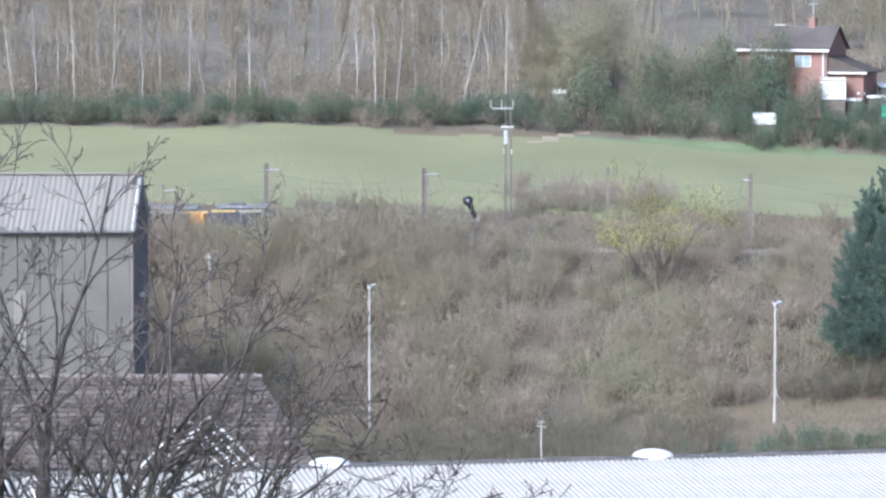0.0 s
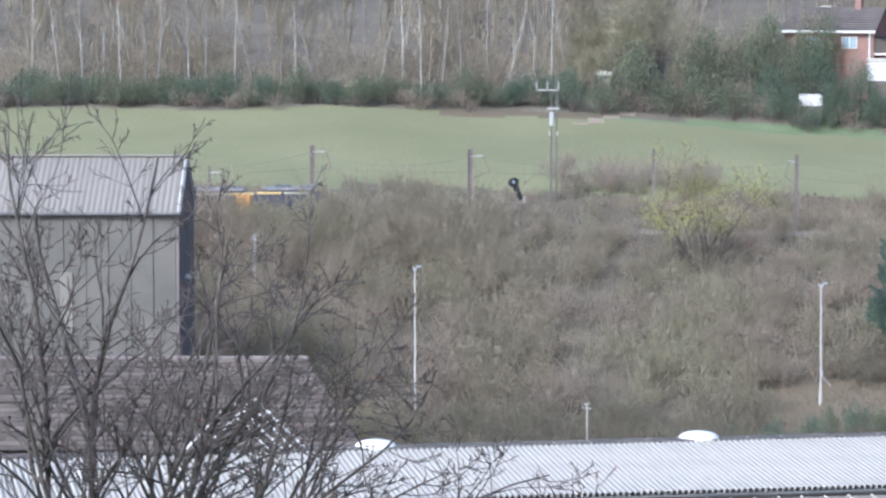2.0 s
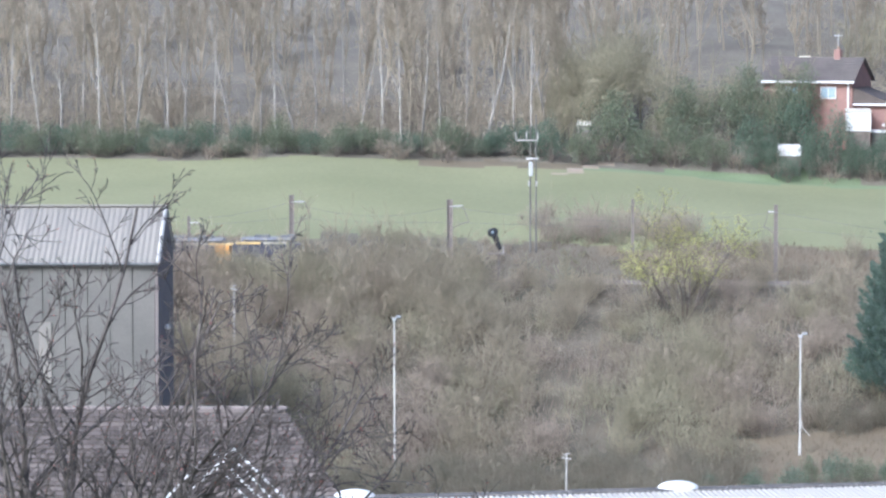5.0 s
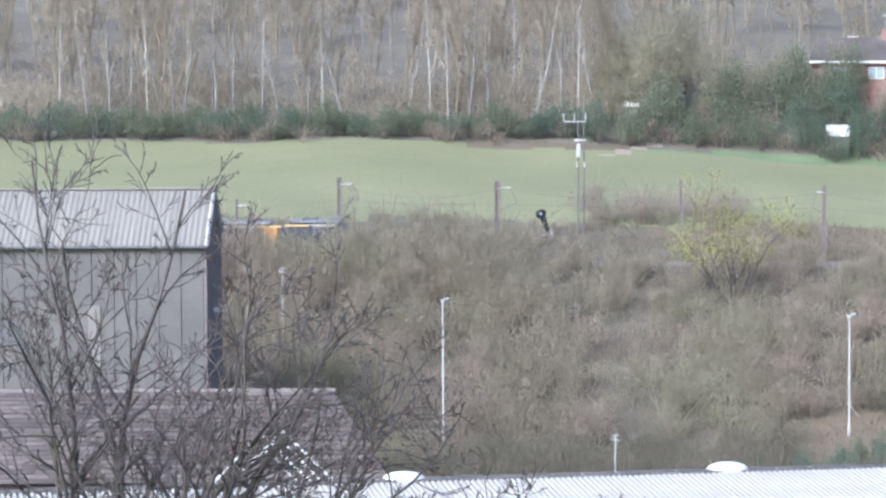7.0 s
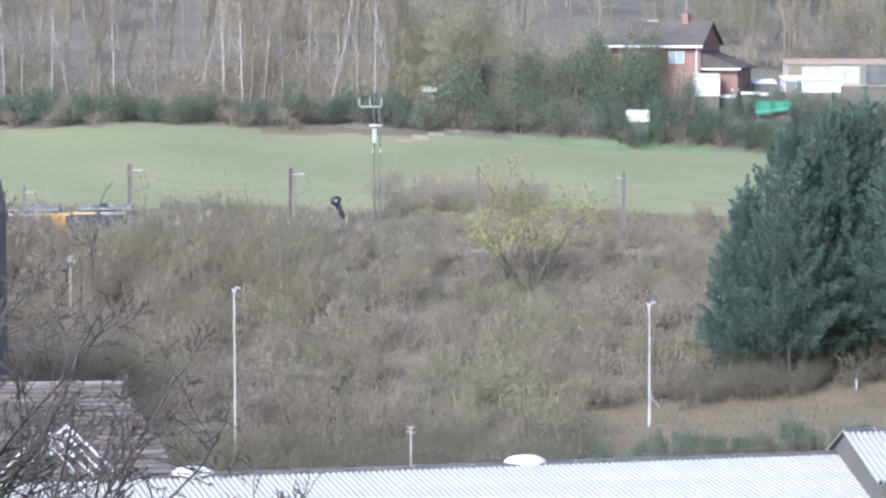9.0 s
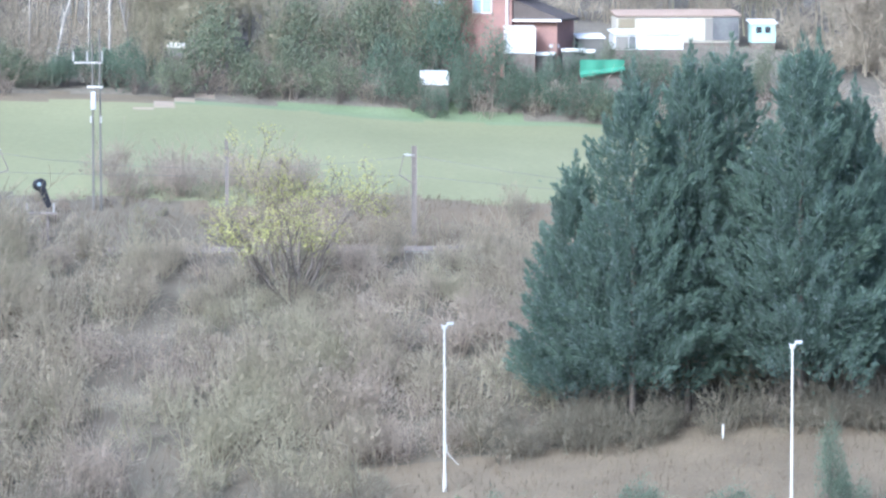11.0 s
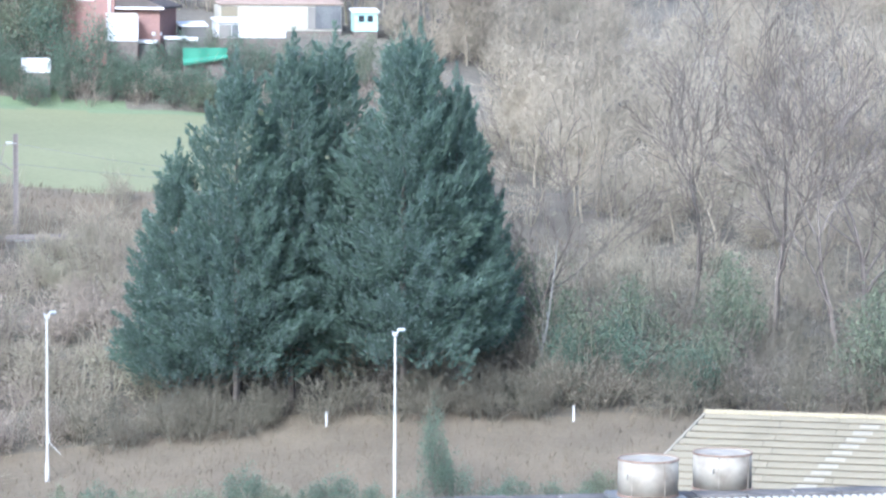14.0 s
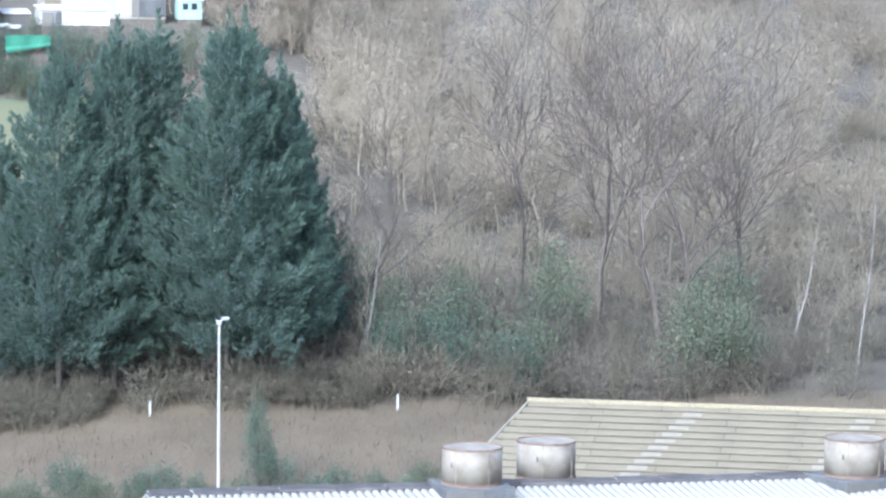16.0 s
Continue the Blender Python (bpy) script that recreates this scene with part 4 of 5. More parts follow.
# ---- conifers, evergreens and blossom ----
def conifer_meshes(seed, h, spread, bare=0.2):
    """Trunk and crown of a broad, ragged conifer: boughs that end in upturned tufts of fine sprays."""
    rng = np.random.default_rng(seed)
    c, d = [], []
    boughs = 230
    for i in range(boughs):
        t = (i + rng.uniform(0, 1)) / boughs
        t = 1 - (1 - t) ** 0.66
        z = h * (bare + (0.95 - bare) * t)
        reach = (spread * (1 - t) ** 0.8 * min(1, 0.8 + t * 1.2) + 0.22) * rng.uniform(0.62, 1.2)
        a = i * 2.4 + rng.uniform(-0.6, 0.6)
        way = np.array([math.cos(a), math.sin(a), 0.0])
        tip = way * reach + np.array([0, 0, z + reach * rng.uniform(-0.1, 0.15)])
        axis = way * rng.uniform(0.5, 1.2) + np.array([0, 0, 0.5 + 0.9 * t])
        axis /= np.linalg.norm(axis)
        size = rng.uniform(0.9, 2.1) * (1.1 - 0.3 * t)
        m = int(60 * size)
        s = rng.uniform(0, 1, (m, 1))
        w = rng.normal(size=(m, 3))
        w /= np.linalg.norm(w, axis=1, keepdims=True)
        c.append(tip + axis * size * (s - 0.55) + w * 0.34 * size * np.maximum(1.03 - s, 0) * rng.uniform(0.4, 1, (m, 1)))
        d.append(axis * 1.2 + w * 0.5 + rng.normal(size=(m, 3)) * 0.18)
        k = int(20 * reach)
        s = rng.uniform(0.15, 0.85, (k, 1))
        c.append(np.array([0, 0, z - 0.2]) * (1 - s) + tip * s + rng.normal(size=(k, 3)) * 0.35)
        d.append(axis + rng.normal(size=(k, 3)) * 0.6)
    for k in range(9):
        a, rr = k * 2.4, (0.0 if k == 0 else rng.uniform(0.35, 1.1))
        top = np.array([math.cos(a) * rr, math.sin(a) * rr, h * 1.0 - 1.9 * rr + (0 if k else 0.15)])
        lean = np.array([[math.cos(a) * 0.3 * (k > 0), math.sin(a) * 0.3 * (k > 0), 1.0]])
        s = rng.uniform(0, 1, (110, 1))
        c.append(top - lean * 1.9 * (1 - s) + rng.normal(size=(110, 3)) * 0.26 * (1.06 - s))
        d.append(lean + rng.normal(size=(110, 3)) * 0.3)
    v, f = leaves(np.concatenate(c), np.concatenate(d), 0.33, 0.05, rng)
    stem = [(0, 0, -0.3, 0.06, 0.03, h * 0.4, 0.2, 0.16), (0.06, 0.03, h * 0.4, 0, 0, h * 0.8, 0.16, 0.05)]
    return mesh_arrays("crown", v, f, M_CONIFER), mesh_arrays("trunk", *tubes(stem), M_BARK)


CON = [conifer_meshes(21, 17.0, 4.1, 0.15), conifer_meshes(22, 17.0, 3.5, 0.18), conifer_meshes(23, 14.0, 3.2, 0.16)]
for x, y, top, k, a, wide in ((32.3, 247.0, 24.0, 0, 0, 0.96), (35.4, 248.5, 24.9, 1, 1, 0.95), (37.8, 250.0, 25.2, 1, 2.4, 0.95), (40.7, 246.0, 25.3, 0, 2.2, 1.0), (42.1, 249.0, 25.4, 1, 3.3, 0.88),
                              (43.7, 247.5, 23.2, 1, 4, 0.8), (29.6, 248.5, 19.3, 2, 5, 0.95), (45.0, 250.0, 20.6, 2, 0.5, 0.75)):
    g = land(x, y)
    s = (top - g) / (17.2, 17.2, 14.2)[k]
    t = thing("conifer", Matrix.Translation((x, y, g)) @ Matrix.Rotation(a, 4, "Z") @ Matrix.Diagonal((s * wide, s * wide, s, 1)),
              "broad blue-green conifer with tufted ragged top", "conifer", "conifers on the bank")
    part("crown", CON[k][0], None, t)
    part("trunk", CON[k][1], None, t, "bare brown lower trunk")
far = thing("conifer", Matrix.Translation((64.0, 398.0, land(64, 398))) @ Matrix.Diagonal((0.42, 0.42, 0.56, 1)), "narrow dark conifer on the far hillside", "conifer")
part("crown", CON[2][0], None, far)
part("trunk", CON[2][1], None, far)


def bush_meshes(seed, n, flat=0.85, leaf=0.34, lumps=16, material=None):
    """A rounded leafy bush: leaves on the outside of many lumps, on a few stems."""
    rng = np.random.default_rng(seed)
    c, d = [], []
    for _ in range(lumps):
        a, t = rng.uniform(0, 6.283), rng.uniform(0, 1) ** 0.5
        o = np.array([math.cos(a) * t * 0.72, math.sin(a) * t * 0.72, 0.28 + 0.95 * flat * rng.uniform(0.1, 1) * (1.05 - 0.55 * t * t)])
        r = rng.uniform(0.16, 0.36)
        w = rng.normal(size=(n // lumps, 3))
        w /= np.linalg.norm(w, axis=1, keepdims=True)
        c.append(o + w * r * rng.uniform(0.5, 1.1, (len(w), 1)))
        d.append(w + rng.normal(size=w.shape) * 0.6 + np.array([[0, 0, 0.2]]))
    v, f = leaves(np.concatenate(c), np.concatenate(d), leaf * 0.3, leaf * 0.11, rng)
    stems = []
    for _ in range(7):
        a = rng.uniform(0, 6.283)
        grow(rng, (0, 0, -0.1), (math.cos(a) * 0.5, math.sin(a) * 0.5, 1), 0.85, 0.02, 1, stems, thin=0.004)
    return mesh_arrays("foliage", v, f, material), mesh_arrays("stemwork", *tubes(stems), M_BARK)


BUSH = [bush_meshes(31 + k, 2600, leaf=0.18, lumps=34, material=(M_EVERGREEN, M_IVY)[k % 2]) for k in range(4)]
rb = random.Random(5)


def bush(x, y, w, h, k, label="dense dark evergreen bush", sink=0.1):
    t = thing("evergreen_bush", Matrix.Translation((x, y, land(x, y) - sink)) @ Matrix.Rotation(rb.uniform(0, 6), 4, "Z") @ Matrix.Diagonal((w, w, h, 1)), label, "bush")
    part("foliage", BUSH[k][0], None, t)
    part("stemwork", BUSH[k][1], None, t)


for x, y, w, h, k in ((13.0, 332.5, 3.7, 5.2, 3), (10.4, 331, 2.0, 3.0, 1), (16.6, 331.5, 2.6, 3.3, 1), (19.4, 331.5, 2.6, 3.7, 3), (22.4, 331.2, 2.2, 3.8, 1), (25.8, 331.2, 2.1, 4.6, 0), (27.6, 331.6, 1.6, 3.4, 2),
                      (30.2, 333.6, 2.6, 5.0, 0), (31.8, 331.2, 1.8, 4.0, 2), (33.7, 331.6, 2.2, 5.2, 0), (36.2, 331.0, 1.8, 3.0, 2), (24.0, 335.5, 3.2, 5.6, 1), (19.6, 336, 3.2, 5.2, 3), (7.6, 331.5, 1.9, 3.6, 0),
                      (29.3, 329.9, 1.7, 2.2, 0), (27.9, 330.6, 1.1, 2.6, 2), (26.6, 336.5, 2.8, 5.6, 3), (31.2, 335.0, 2.4, 6.4, 3), (28.6, 335.0, 2.6, 6.2, 1), (31.4, 330.6, 1.1, 3.0, 0), (35.0, 330.8, 1.5, 3.2, 0), (37.4, 330.8, 1.8, 2.9, 2), (39.5, 330.4, 1.8, 2.5, 0), (41.4, 330.6, 1.8, 3.0, 2), (43.2, 330.4, 1.6, 2.3, 0), (42.0, 329.6, 1.8, 1.9, 3), (44.5, 330, 2.0, 2.2, 2), (47.5, 331, 2.2, 2.6, 0)):
    bush(x, y, w, h, k, "ivy-green bush at the field edge" if k % 2 else "dark evergreen bush at the field edge")
for j in range(11):
    x = 38.5 + 2.0 * j
    bush(x, 332.4 + 0.25 * j + rb.uniform(-0.5, 0.5), 1.6, 3.6 + rb.uniform(-0.3, 0.3), (0, 2, 3)[j % 3], "dark hedge bush in front of the sheds")
for j in range(46):
    x = -58 + j * 1.42 + rb.uniform(-0.6, 0.6)
    bush(x, 331.8 + rb.uniform(-0.4, 2.5), rb.uniform(1.7, 2.6), rb.uniform(1.8, 3.0), rb.choice((0, 1, 1, 2, 3)), "shady undergrowth bush along the woodland edge")
for x, y, w, h in ((15.4, 231, 0.9, 1.5), (22.0, 231, 0.8, 2.2), (25.3, 230, 1.2, 1.9), (26.8, 229.5, 0.8, 1.4), (31.5, 229, 1.3, 1.7), (33.2, 228.5, 0.9, 1.6), (39.4, 231, 1.0, 3.9), (39.9, 230.5, 1.3, 2.1),
                   (42.5, 229, 1.2, 1.7), (44.6, 229, 1.0, 1.5), (47.0, 230, 1.3, 1.8), (28.9, 229, 0.7, 1.2), (36.2, 229, 0.8, 1.3), (18.4, 229, 1.3, 1.8), (20.6, 229.5, 1.5, 1.8), (23.6, 230, 1.3, 2.1), (27.9, 229, 1.7, 1.9), (30.3, 229.5, 1.3, 2.2), (34.4, 228.5, 1.6, 1.9),
                   (37.6, 227, 1.4, 1.6), (41.0, 227, 1.6, 1.8), (45.6, 227, 1.4, 1.7)):
    bush(x, y, w, h, rb.choice((0, 2, 2, 1)), "small dark green bush at the foot of the bank")
for x, y, w, h, k in ((49.2, 247.2, 1.9, 3.4, 0), (52.6, 248.2, 2.2, 3.8, 2), (56.0, 247.0, 2.0, 3.0, 0), (50.5, 250, 2.6, 5.0, 1), (54.5, 252, 2.6, 4.5, 3), (57.5, 249, 2.2, 3.6, 1), (66.2, 248, 3.2, 4.4, 3), (68.8, 249, 2.6, 4.2, 1), (72.5, 262, 2.6, 4.8, 1), (60.5, 256, 2.5, 5.0, 3), (48.6, 253, 2.0, 5.5, 3)):
    bush(x, y, w, h, k, "grey-green ivy bush under bare trees")

# yellow-flowering bush by the railway
rng = np.random.default_rng(9)
yel = []
for k in range(11):
    a = 6.283 * k / 11 + rng.uniform(-0.2, 0.2)
    t = rng.uniform(0.3, 1.35)
    grow(rng, (0.5 * math.cos(a), 0.5 * math.sin(a), -0.1), (math.cos(a) * t, math.sin(a) * t, 1), rng.uniform(5.4, 7.2), 0.10, 3, yel, up=0.05, wild=0.12, kids=(3, 4, 4), ratio=0.42, angle=0.6, thin=0.015)
yel = np.array(yel)
yg = land(16.2, 270)
yb = thing("yellow_blossom_bush", pose(16.2, 270.0, yg), "spreading bush with thin yellow blossom on dark stems", "bush")
part("branchwork", mesh_arrays("branchwork", *tubes(yel), M_BARK), None, yb)
tips = yel[(yel[:, 6] < 0.03) & (yel[:, 5] > 2.9)]
pick = tips[rng.integers(0, len(tips), 6200)]
pos = pick[:, 3:6] + rng.normal(size=(6200, 3)) * 0.25
part("blossom", mesh_arrays("blossom", *leaves(pos, rng.normal(size=(6200, 3)), 0.13, 0.04, rng), M_YELLOW), None, yb)

# ---- scrub and woods ----
rng = np.random.default_rng(3)
SHRUBS = [shrub(100 + k, 3.7, 4, 1, 0.012, kids=(3, 3), lean=0.8) for k in range(6)]
SHRUB_TWIGS = [lumpy_crown(np.random.default_rng(150 + k), 480, 9, 1.35, 0.35, 2.75, 0.5, 0.95, 0.37, 0.024) for k in range(6)]


def scatter(n, x0, x1, y0, y1, ok, smin, smax, kinds):
    res = []
    while len(res) < n:
        x, y = rng.uniform(x0, x1), rng.uniform(y0, y1)
        if ok(x, y):
            res.append((x, y, 0.0, rng.uniform(smin, smax), rng.uniform(0, 6.283), rng.integers(0, kinds)))
    a = np.array(res)
    a[:, 2] = height(a[:, 0], a[:, 1]) - 0.1
    return a


def in_scrub(x, y):
    if x < -13.5 and y < 246:
        return False
    if 245 > y and x > 18.5 - max(0, 236 - y) * 0.2:
        return False
    if 25.5 < x < 48 and y < 249:
        return False
    if abs(x - 16.2) < 3.5 and 266 < y < 272 and rng.random() < 0.3:
        return False
    if x > 20.5 and y > 274:
        return False
    return y < 277.5 or y > 285


front = scatter(1420, -45, 52, 215, 291, in_scrub, 0.7, 1.15, 6)
front[(front[:, 1] > 264) & (front[:, 0] > 8), 3] *= 0.68
front[(front[:, 1] > 268) & (front[:, 0] <= 8) & (front[:, 0] > 0.3), 3] *= 0.76
front[(front[:, 1] > 268) & (front[:, 0] <= 0.3), 3] *= 1.08
front[front[:, 1] < 244, 3] *= 0.8
veil = scatter(105, -24, 0.5, 269, 277.0, lambda x, y: True, 1.05, 1.3, 6)
front = np.concatenate([front, veil])
front[front[:, 1] > 284, 3] *= 0.42
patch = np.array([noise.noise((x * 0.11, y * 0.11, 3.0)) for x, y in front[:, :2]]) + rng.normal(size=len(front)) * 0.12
# The lowest shrubs take the darker stem colour.
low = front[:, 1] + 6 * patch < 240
thicket("bramble", SHRUBS, SHRUB_TWIGS, front[low], M_DARK_STEMS, "darker tangled scrub low on the slope", "scrub")
front, patch = front[~low], patch[~low]
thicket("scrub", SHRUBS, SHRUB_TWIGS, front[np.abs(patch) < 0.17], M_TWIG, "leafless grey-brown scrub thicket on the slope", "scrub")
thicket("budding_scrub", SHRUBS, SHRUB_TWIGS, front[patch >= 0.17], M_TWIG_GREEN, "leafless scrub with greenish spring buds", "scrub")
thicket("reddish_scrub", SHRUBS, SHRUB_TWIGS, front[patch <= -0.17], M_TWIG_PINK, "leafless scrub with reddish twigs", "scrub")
toe = scatter(120, 12, 50, 219, 231, lambda x, y: y < 226 + 0.12 * (x - 12), 0.32, 0.55, 6)
thicket("toe_scrub", SHRUBS, SHRUB_TWIGS, toe, M_DARK_STEMS, "low dark scrub along the foot of the bank", "scrub")
foot = scatter(95, 0, 19, 222, 238, lambda x, y: x < 14 + (y - 216) * 0.2, 0.42, 0.72, 6)
thicket("foot_scrub", SHRUBS, SHRUB_TWIGS, foot, M_DARK_STEMS, "dark low scrub at the foot of the slope", "scrub")
trackside = scatter(110, 19, 56, 268, 291, lambda x, y: not 277.8 < y < 281.5, 0.42, 0.74, 6)
thicket("trackside_brush", SHRUBS, SHRUB_TWIGS, trackside, M_TWIG, "low leafless brush beside the track", "scrub")
hedge = scatter(34, 5.5, 20, 291, 298, lambda x, y: True, 0.6, 0.95, 6)
thicket("field_hedge", SHRUBS, SHRUB_TWIGS, hedge, M_TWIG_PINK, "brown leafless hedge at the lower field edge", "hedge")

TREES = [bare_tree(200 + k, 14.5, 2, (4, 4, 8), 0.018, trunk=0.0075, wild=0.045, angle=0.4, ratio=0.42) for k in range(5)]
TREE_TWIGS = [brush(250 + k, TREES[k], 700, 0.75, 0.03, 0.3, 0.06, 0.7) for k in range(5)]
ROUND = [bare_tree(260 + k, 13.0, 2, (4, 4, 5), 0.02, trunk=0.010, angle=0.7, ratio=0.5, wild=0.1) for k in range(5)]
ROUND_TWIGS = [lumpy_crown(np.random.default_rng(270 + k), 1500, 16, 3.0, 3.2, 11.5, 0.9, 1.9, 0.7, 0.034) for k in range(5)]
woods = scatter(215, -75, 66, 333, 425, lambda x, y: y > 350 or x < 9 and rng.random() < 1.3 - (y - 333) * 0.008, 0.75, 1.25, 5)
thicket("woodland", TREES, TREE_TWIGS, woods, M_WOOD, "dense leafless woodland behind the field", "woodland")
tall = np.concatenate([scatter(20, -12.8, 1.0, 262, 276, lambda x, y: True, 0.38, 0.55, 5), scatter(8, -26, -14, 255, 268, lambda x, y: True, 0.34, 0.42, 5)])
VEIL_TWIGS = [lumpy_crown(np.random.default_rng(280 + k), 700, 14, 2.6, 3.0, 12.0, 1.0, 2.0, 0.75, 0.03) for k in range(5)]
thicket("slender_saplings", ROUND, VEIL_TWIGS, tall, M_TWIG, "slender leafless trees above the scrub", "trees")
fringe = scatter(80, -62, 56, 329.6, 337, lambda x, y: x < 12 or y > 330.2, 0.55, 1.0, 6)
screen = np.concatenate([scatter(20, 17, 33.5, 335, 339, lambda x, y: True, 0.42, 0.6, 5), scatter(20, 8.5, 19, 336, 349, lambda x, y: True, 0.6, 0.9, 5), scatter(16, 38, 76, 352, 366, lambda x, y: True, 0.5, 0.75, 5)])
thicket("garden_trees", ROUND, ROUND_TWIGS, screen, M_TWIG_GREEN, "leafless trees in front of the brick house", "trees")
brake = np.concatenate([scatter(95, -60, 9, 336, 352, lambda x, y: True, 1.0, 1.7, 6), scatter(80, -70, 62, 352, 415, lambda x, y: True, 1.0, 1.8, 6),
                        scatter(60, 40, 80, 341, 356, lambda x, y: y > 351 or x > 59, 0.8, 1.3, 6)])
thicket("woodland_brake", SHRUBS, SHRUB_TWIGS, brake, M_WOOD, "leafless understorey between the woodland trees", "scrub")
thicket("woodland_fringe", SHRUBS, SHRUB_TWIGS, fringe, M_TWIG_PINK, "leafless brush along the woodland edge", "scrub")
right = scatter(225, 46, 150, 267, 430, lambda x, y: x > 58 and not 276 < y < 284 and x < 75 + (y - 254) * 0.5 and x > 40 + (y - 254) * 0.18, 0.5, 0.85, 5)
thicket("hillside_woodland", ROUND, ROUND_TWIGS, right, M_WOOD, "leafless woodland on the rising hillside, coloured pale for haze", "woodland")
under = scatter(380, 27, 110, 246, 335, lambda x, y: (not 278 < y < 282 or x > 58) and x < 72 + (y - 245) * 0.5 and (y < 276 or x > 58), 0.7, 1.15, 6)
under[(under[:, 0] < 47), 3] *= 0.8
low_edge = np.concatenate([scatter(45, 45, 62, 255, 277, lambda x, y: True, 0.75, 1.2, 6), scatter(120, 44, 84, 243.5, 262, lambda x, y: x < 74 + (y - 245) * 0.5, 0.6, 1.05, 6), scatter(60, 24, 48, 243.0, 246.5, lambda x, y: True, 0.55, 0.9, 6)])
# Same shrubs as on the slope, with shade put into a darker colour.
thicket("shaded_undergrowth", SHRUBS, SHRUB_TWIGS, low_edge, M_DARK_STEMS, "tangled undergrowth along the bank top, coloured dark for shade", "scrub")
# Shrubs nearer than y 264 are coloured dark to stand for shade.
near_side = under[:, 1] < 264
thicket("shaded_thicket", SHRUBS, SHRUB_TWIGS, under[near_side], M_LIMB, "leafless thicket under bare trees, shade put into its colour", "scrub")
under = under[~near_side]
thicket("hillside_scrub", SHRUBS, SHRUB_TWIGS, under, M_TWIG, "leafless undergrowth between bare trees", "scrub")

tuft_n = 26000
tx, ty = rng.uniform(8, 75, tuft_n), rng.uniform(219, 250, tuft_n)
tx[:9000], ty[:9000] = rng.uniform(4, 62, 9000), np.where(rng.random(9000) < 0.3, rng.uniform(272, 278.5, 9000), rng.uniform(281.5, 293, 9000))
tp = np.stack([tx, ty, height(tx, ty) - 0.03], 1)
tagged(new("dry_grass", mesh_arrays("dry_grass", *leaves(tp, np.array([[0.15, 0, 1.0]]) + rng.normal(size=(tuft_n, 3)) * 0.35, 0.46, 0.021, rng), M_BANK)),
       "tufts of dry tan grass on the bank", "grass", kind="stuff")

# single birches that stand out
BIRCH = []
for k in range(3):
    g = bare_tree(300 + k, 16.0, 3, (3, 4, 6), 0.014, trunk=0.0085, angle=0.5, ratio=0.3, wild=0.05)
    thick = g[:, 6] > 0.045
    BIRCH.append((mesh_arrays("trunk", *tubes(g[thick]), M_BIRCH), mesh_arrays("crown", *tubes(g[~thick]), M_WOOD)))
first = []
for k in range(3):
    t = thing("birch", pose(-34 + k * 3.1, 333.5 + k * 0.6, land(-34 + k * 3.1, 333.5 + k * 0.6) - 0.1, 0, 0, 40 * k), "slender leafless birch with pale trunk", "tree", "birches at the woodland edge")
    part("trunk", BIRCH[k][0], None, t)
    part("crown", BIRCH[k][1], None, t)
    first.append(t)
for j in range(27):
    x = -42 + j * 2.0 + rb.uniform(-0.6, 0.6)
    y = 333 + rb.uniform(0, 8) + (8 if x > 9 else 0)
    copy_thing(first[j % 3], pose(x, y, land(x, y) - 0.1, 0, 0, rb.uniform(0, 360)))

# large bare trees on the hillside
BIG = []
for k in range(3):
    g = bare_tree(400 + k, 12.5, 3, (3, 4, 7), 0.022, trunk=0.017, angle=0.62, ratio=0.6, wild=0.11)
    thick = g[:, 6] > 0.021
    BIG.append((mesh_arrays("trunk", *tubes(g[thick]), M_BARK), mesh_arrays("crown", *tubes(g[~thick]), M_LIMB)))
for x, y, top, k, a in ((64.9, 262, 22.0, 0, 0), (67.5, 258, 20.5, 1, 80), (71.0, 264, 21.5, 2, 200), (61.5, 266, 20.0, 1, 150), (75.8, 268, 20.0, 0, 250), (49.0, 252, 18.5, 2, 30)):
    g = land(x, y)
    s = (top - g) / 14.0
    t = thing("bare_tree", Matrix.Translation((x, y, g - 0.1)) @ Matrix.Rotation(radians(a), 4, "Z") @ Matrix.Scale(s, 4), "large leafless tree with dark forked limbs", "tree", "bare trees on the hillside")
    part("trunk", BIG[k][0], None, t)
    part("crown", BIG[k][1], None, t)
for x, y, s, a in ((75.8, 249.5, 0.80, 10), (48.0, 247.5, 0.62, 130), (73.6, 254, 0.6, 70)):
    copy_thing(first[1], Matrix.Translation((x, y, land(x, y) - 0.1)) @ Matrix.Rotation(radians(a), 4, "Z") @ Matrix.Scale(s, 4))["label"] = "pale-stemmed birch on the hillside"


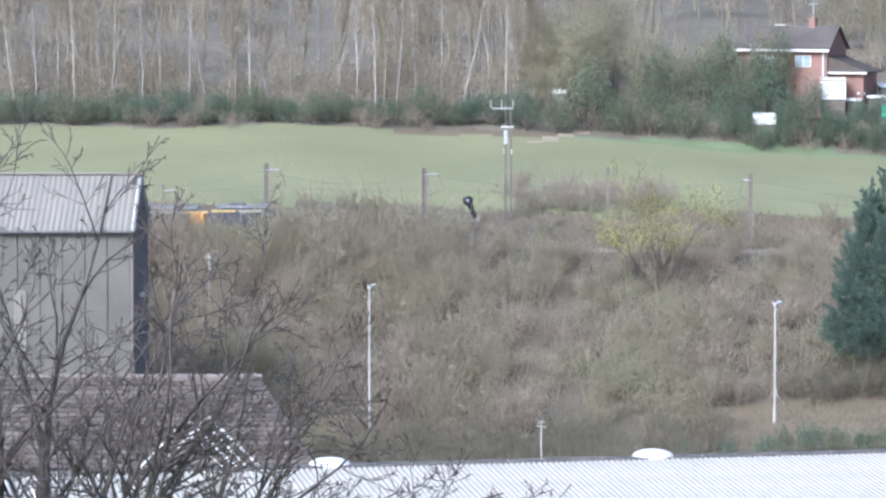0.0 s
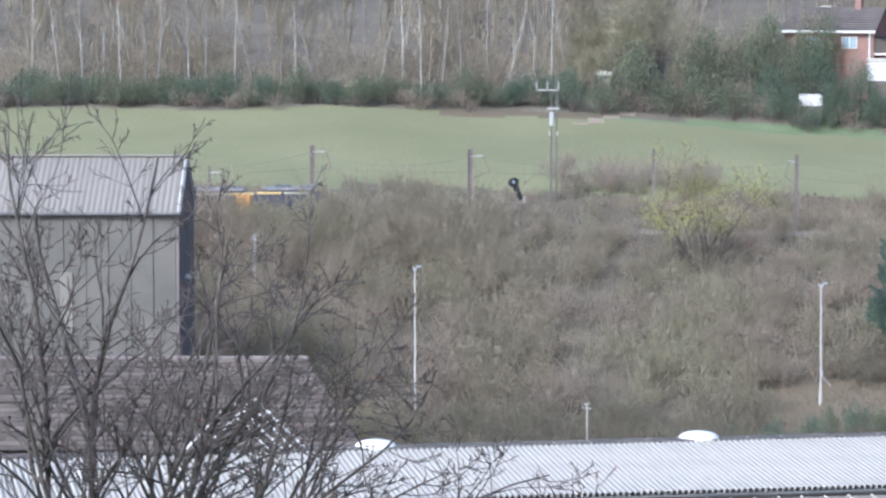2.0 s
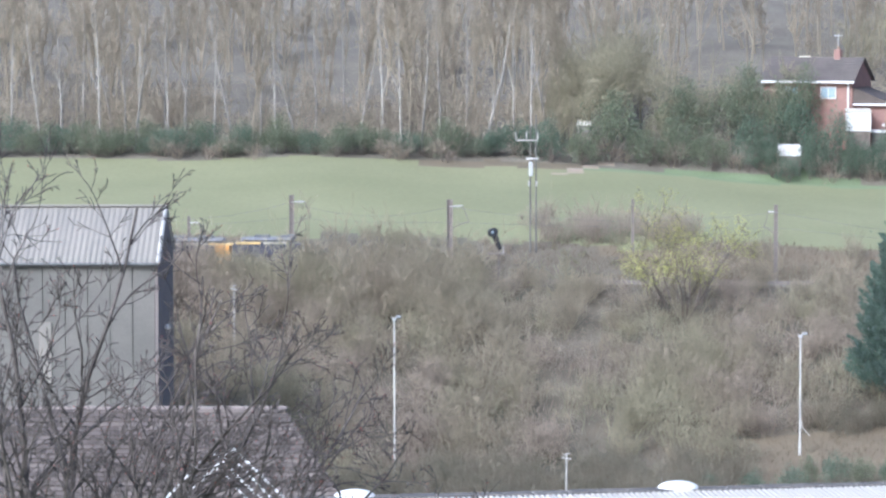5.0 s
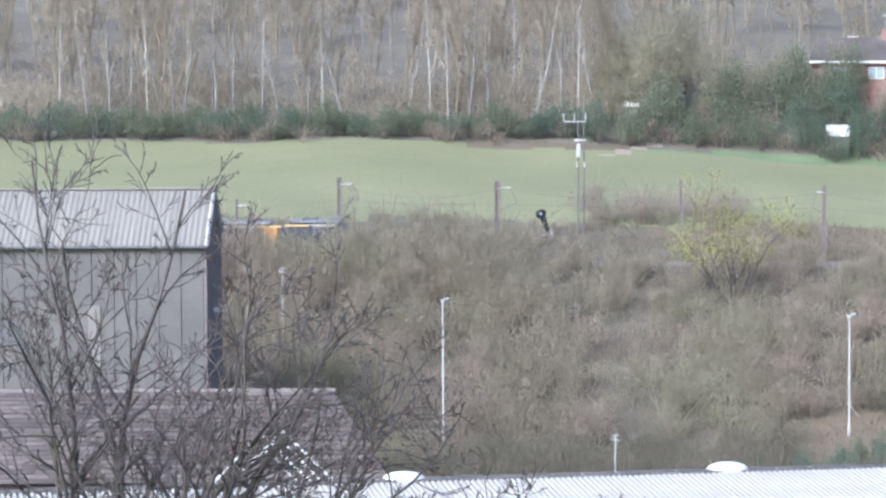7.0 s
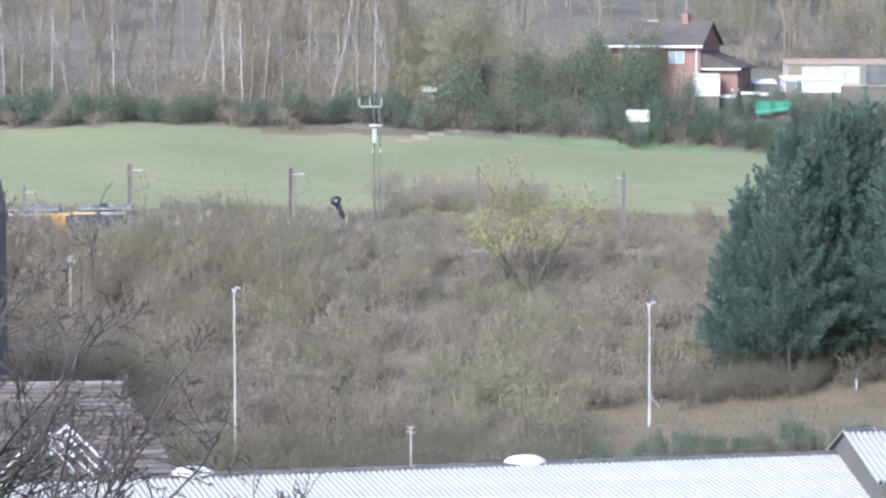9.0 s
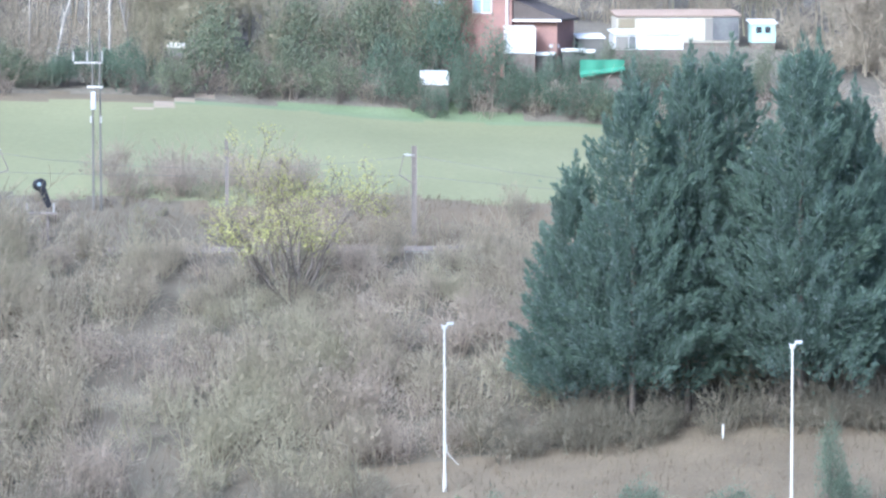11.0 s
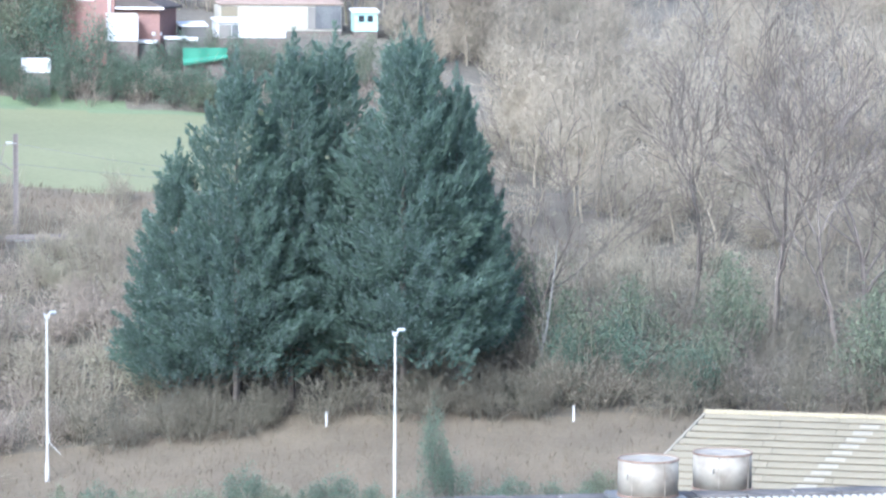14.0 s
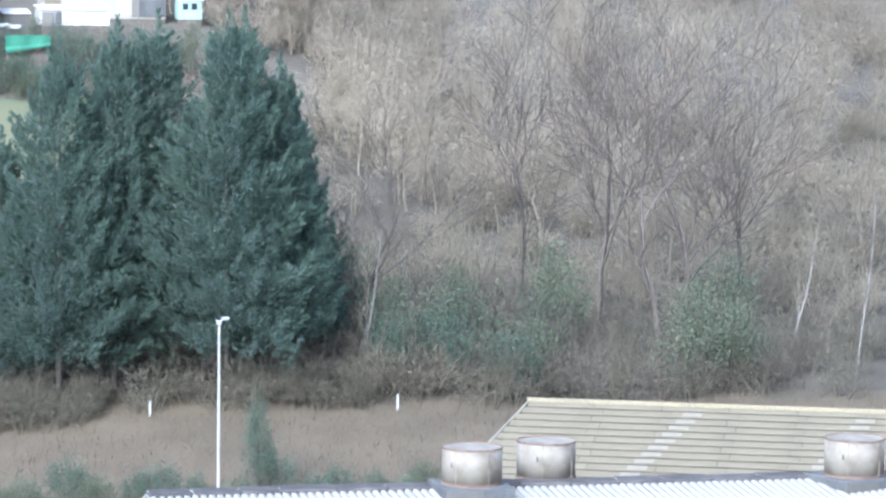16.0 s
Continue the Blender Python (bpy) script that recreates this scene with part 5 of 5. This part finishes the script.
# ---- bare trees close to the viewpoint ----
def near_tree(x, y, stems, seed, label, level=3, kids=(0, 3, 6, 10), spread=0.62, up=0.012, ratio=0.36, thin=0.0085, wild=0.085):
    """A bare tree of several stems: each row is the stem's offset, the height where it starts to lean, its lean, its top and its radius."""
    g = land(x, y)
    rng = np.random.default_rng(seed)
    out = []
    for dx, z, lean_x, top, r in stems:
        h = (top - z) * math.sqrt(1 + lean_x * lean_x)
        back = rng.uniform(-0.3, 0.3)
        if z > g:
            out.append((dx * 0.4, back * 0.5, -0.2, dx, back, z - g, r * 2.6, r * 2.1))
        grow(rng, (dx, back, max(z - g, -0.2)), (lean_x * 1.12, rng.normal() * 0.08, 1), h, r * 1.75, level, out, up=up, wild=wild, kids=kids, ratio=ratio, angle=spread, steps=10, thin=thin, taper=0.5)
    out = np.array(out)
    t = thing("bare_garden_tree", pose(x, y, g), label, "tree")
    thick = out[:, 6] > 0.022
    part("limbwork", mesh_arrays("limbwork", *tubes(out[thick]), M_NEAR), None, t)
    part("crown", mesh_arrays("crown", *tubes(out[~thick]), M_NEAR), None, t)
    ends = out[out[:, 6] < thin * 1.2]
    pick = ends[rng.integers(0, len(ends), min(2600, len(ends)))]
    part("bloom", mesh_arrays("bloom", *leaves(pick[:, 3:6], pick[:, 3:6] - pick[:, 0:3], 0.04, 0.011, rng), M_BUD), None, t, "reddish buds on the twig ends")
    return t


near_tree(-8.2, 75.0, ((-0.75, 17.0, 0.02, 29.9, 0.06), (0.1, 17.0, 0.03, 29.5, 0.065), (0.2, 19.0, 0.12, 28.9, 0.05), (0.3, 19.5, 0.27, 28.3, 0.052), (0.9, 19.5, 0.2, 28.0, 0.045),
                       (-0.3, 19.5, -0.12, 28.8, 0.045), (0.1, 19.5, 0.55, 27.3, 0.05), (0.0, 19.0, 0.72, 27.0, 0.048), (0.4, 20.0, -0.3, 26.8, 0.04), (-0.2, 19.5, -0.4, 27.0, 0.045),
                       (0.6, 19.0, 0.38, 26.4, 0.04)),
          51, "tall leafless many-stemmed tree with reddish buds", kids=(0, 3, 7, 13), ratio=0.42, wild=0.11, spread=0.72, thin=0.0105)
near_tree(-6.0, 74.0, ((-1.4, 19.0, 0.42, 27.1, 0.05), (-1.2, 19.0, 0.28, 26.7, 0.045), (-0.4, 19.2, 0.5, 26.6, 0.042), (0.1, 19.2, 0.6, 25.5, 0.04), (-0.6, 19.0, 0.35, 26.2, 0.045), (-0.2, 19.5, 0.66, 26.0, 0.045),
                       (0.3, 19.5, 1.05, 25.0, 0.04), (0.2, 19.8, 0.8, 24.6, 0.04), (0.8, 19.0, 0.4, 25.0, 0.04), (-0.8, 19.0, 0.1, 25.8, 0.045)),
          52, "leafless shrubby tree with arching thin branches", kids=(0, 3, 6, 10), ratio=0.4, wild=0.12, spread=0.72, thin=0.0105)
near_tree(-1.6, 76.0, tuple((-2.6 + 0.5 * k, 17.0, 0.06 * math.sin(k * 2.1), 22.9 - 0.03 * k + 0.3 * math.sin(k * 1.7), 0.024) for k in range(14)), 53, "upright leafless thin-stemmed thicket", level=2, kids=(0, 5, 7), spread=0.4, ratio=0.22)

for x, h, lean_x in ((7.1, 1.9, 0.02), (9.4, 2.0, 0.05), (10.0, 2.6, 0.55)):
    rng = np.random.default_rng(int(x * 10))
    y = 218.5
    g = land(x, y)
    out = grow(rng, (0, 0, -0.1), (lean_x, 0, 1), h + 1.4, 0.045, 1, [], up=0.03, wild=0.06, kids=(2, 5), ratio=0.25, angle=0.7, thin=0.015)
    t = thing("bare_sapling", pose(x, y, g), "thin pale leafless sapling behind the warehouse ridge", "sapling", "saplings behind the ridge")
    part("stem", mesh_arrays("stem", *tubes(out), M_CONC), None, t)
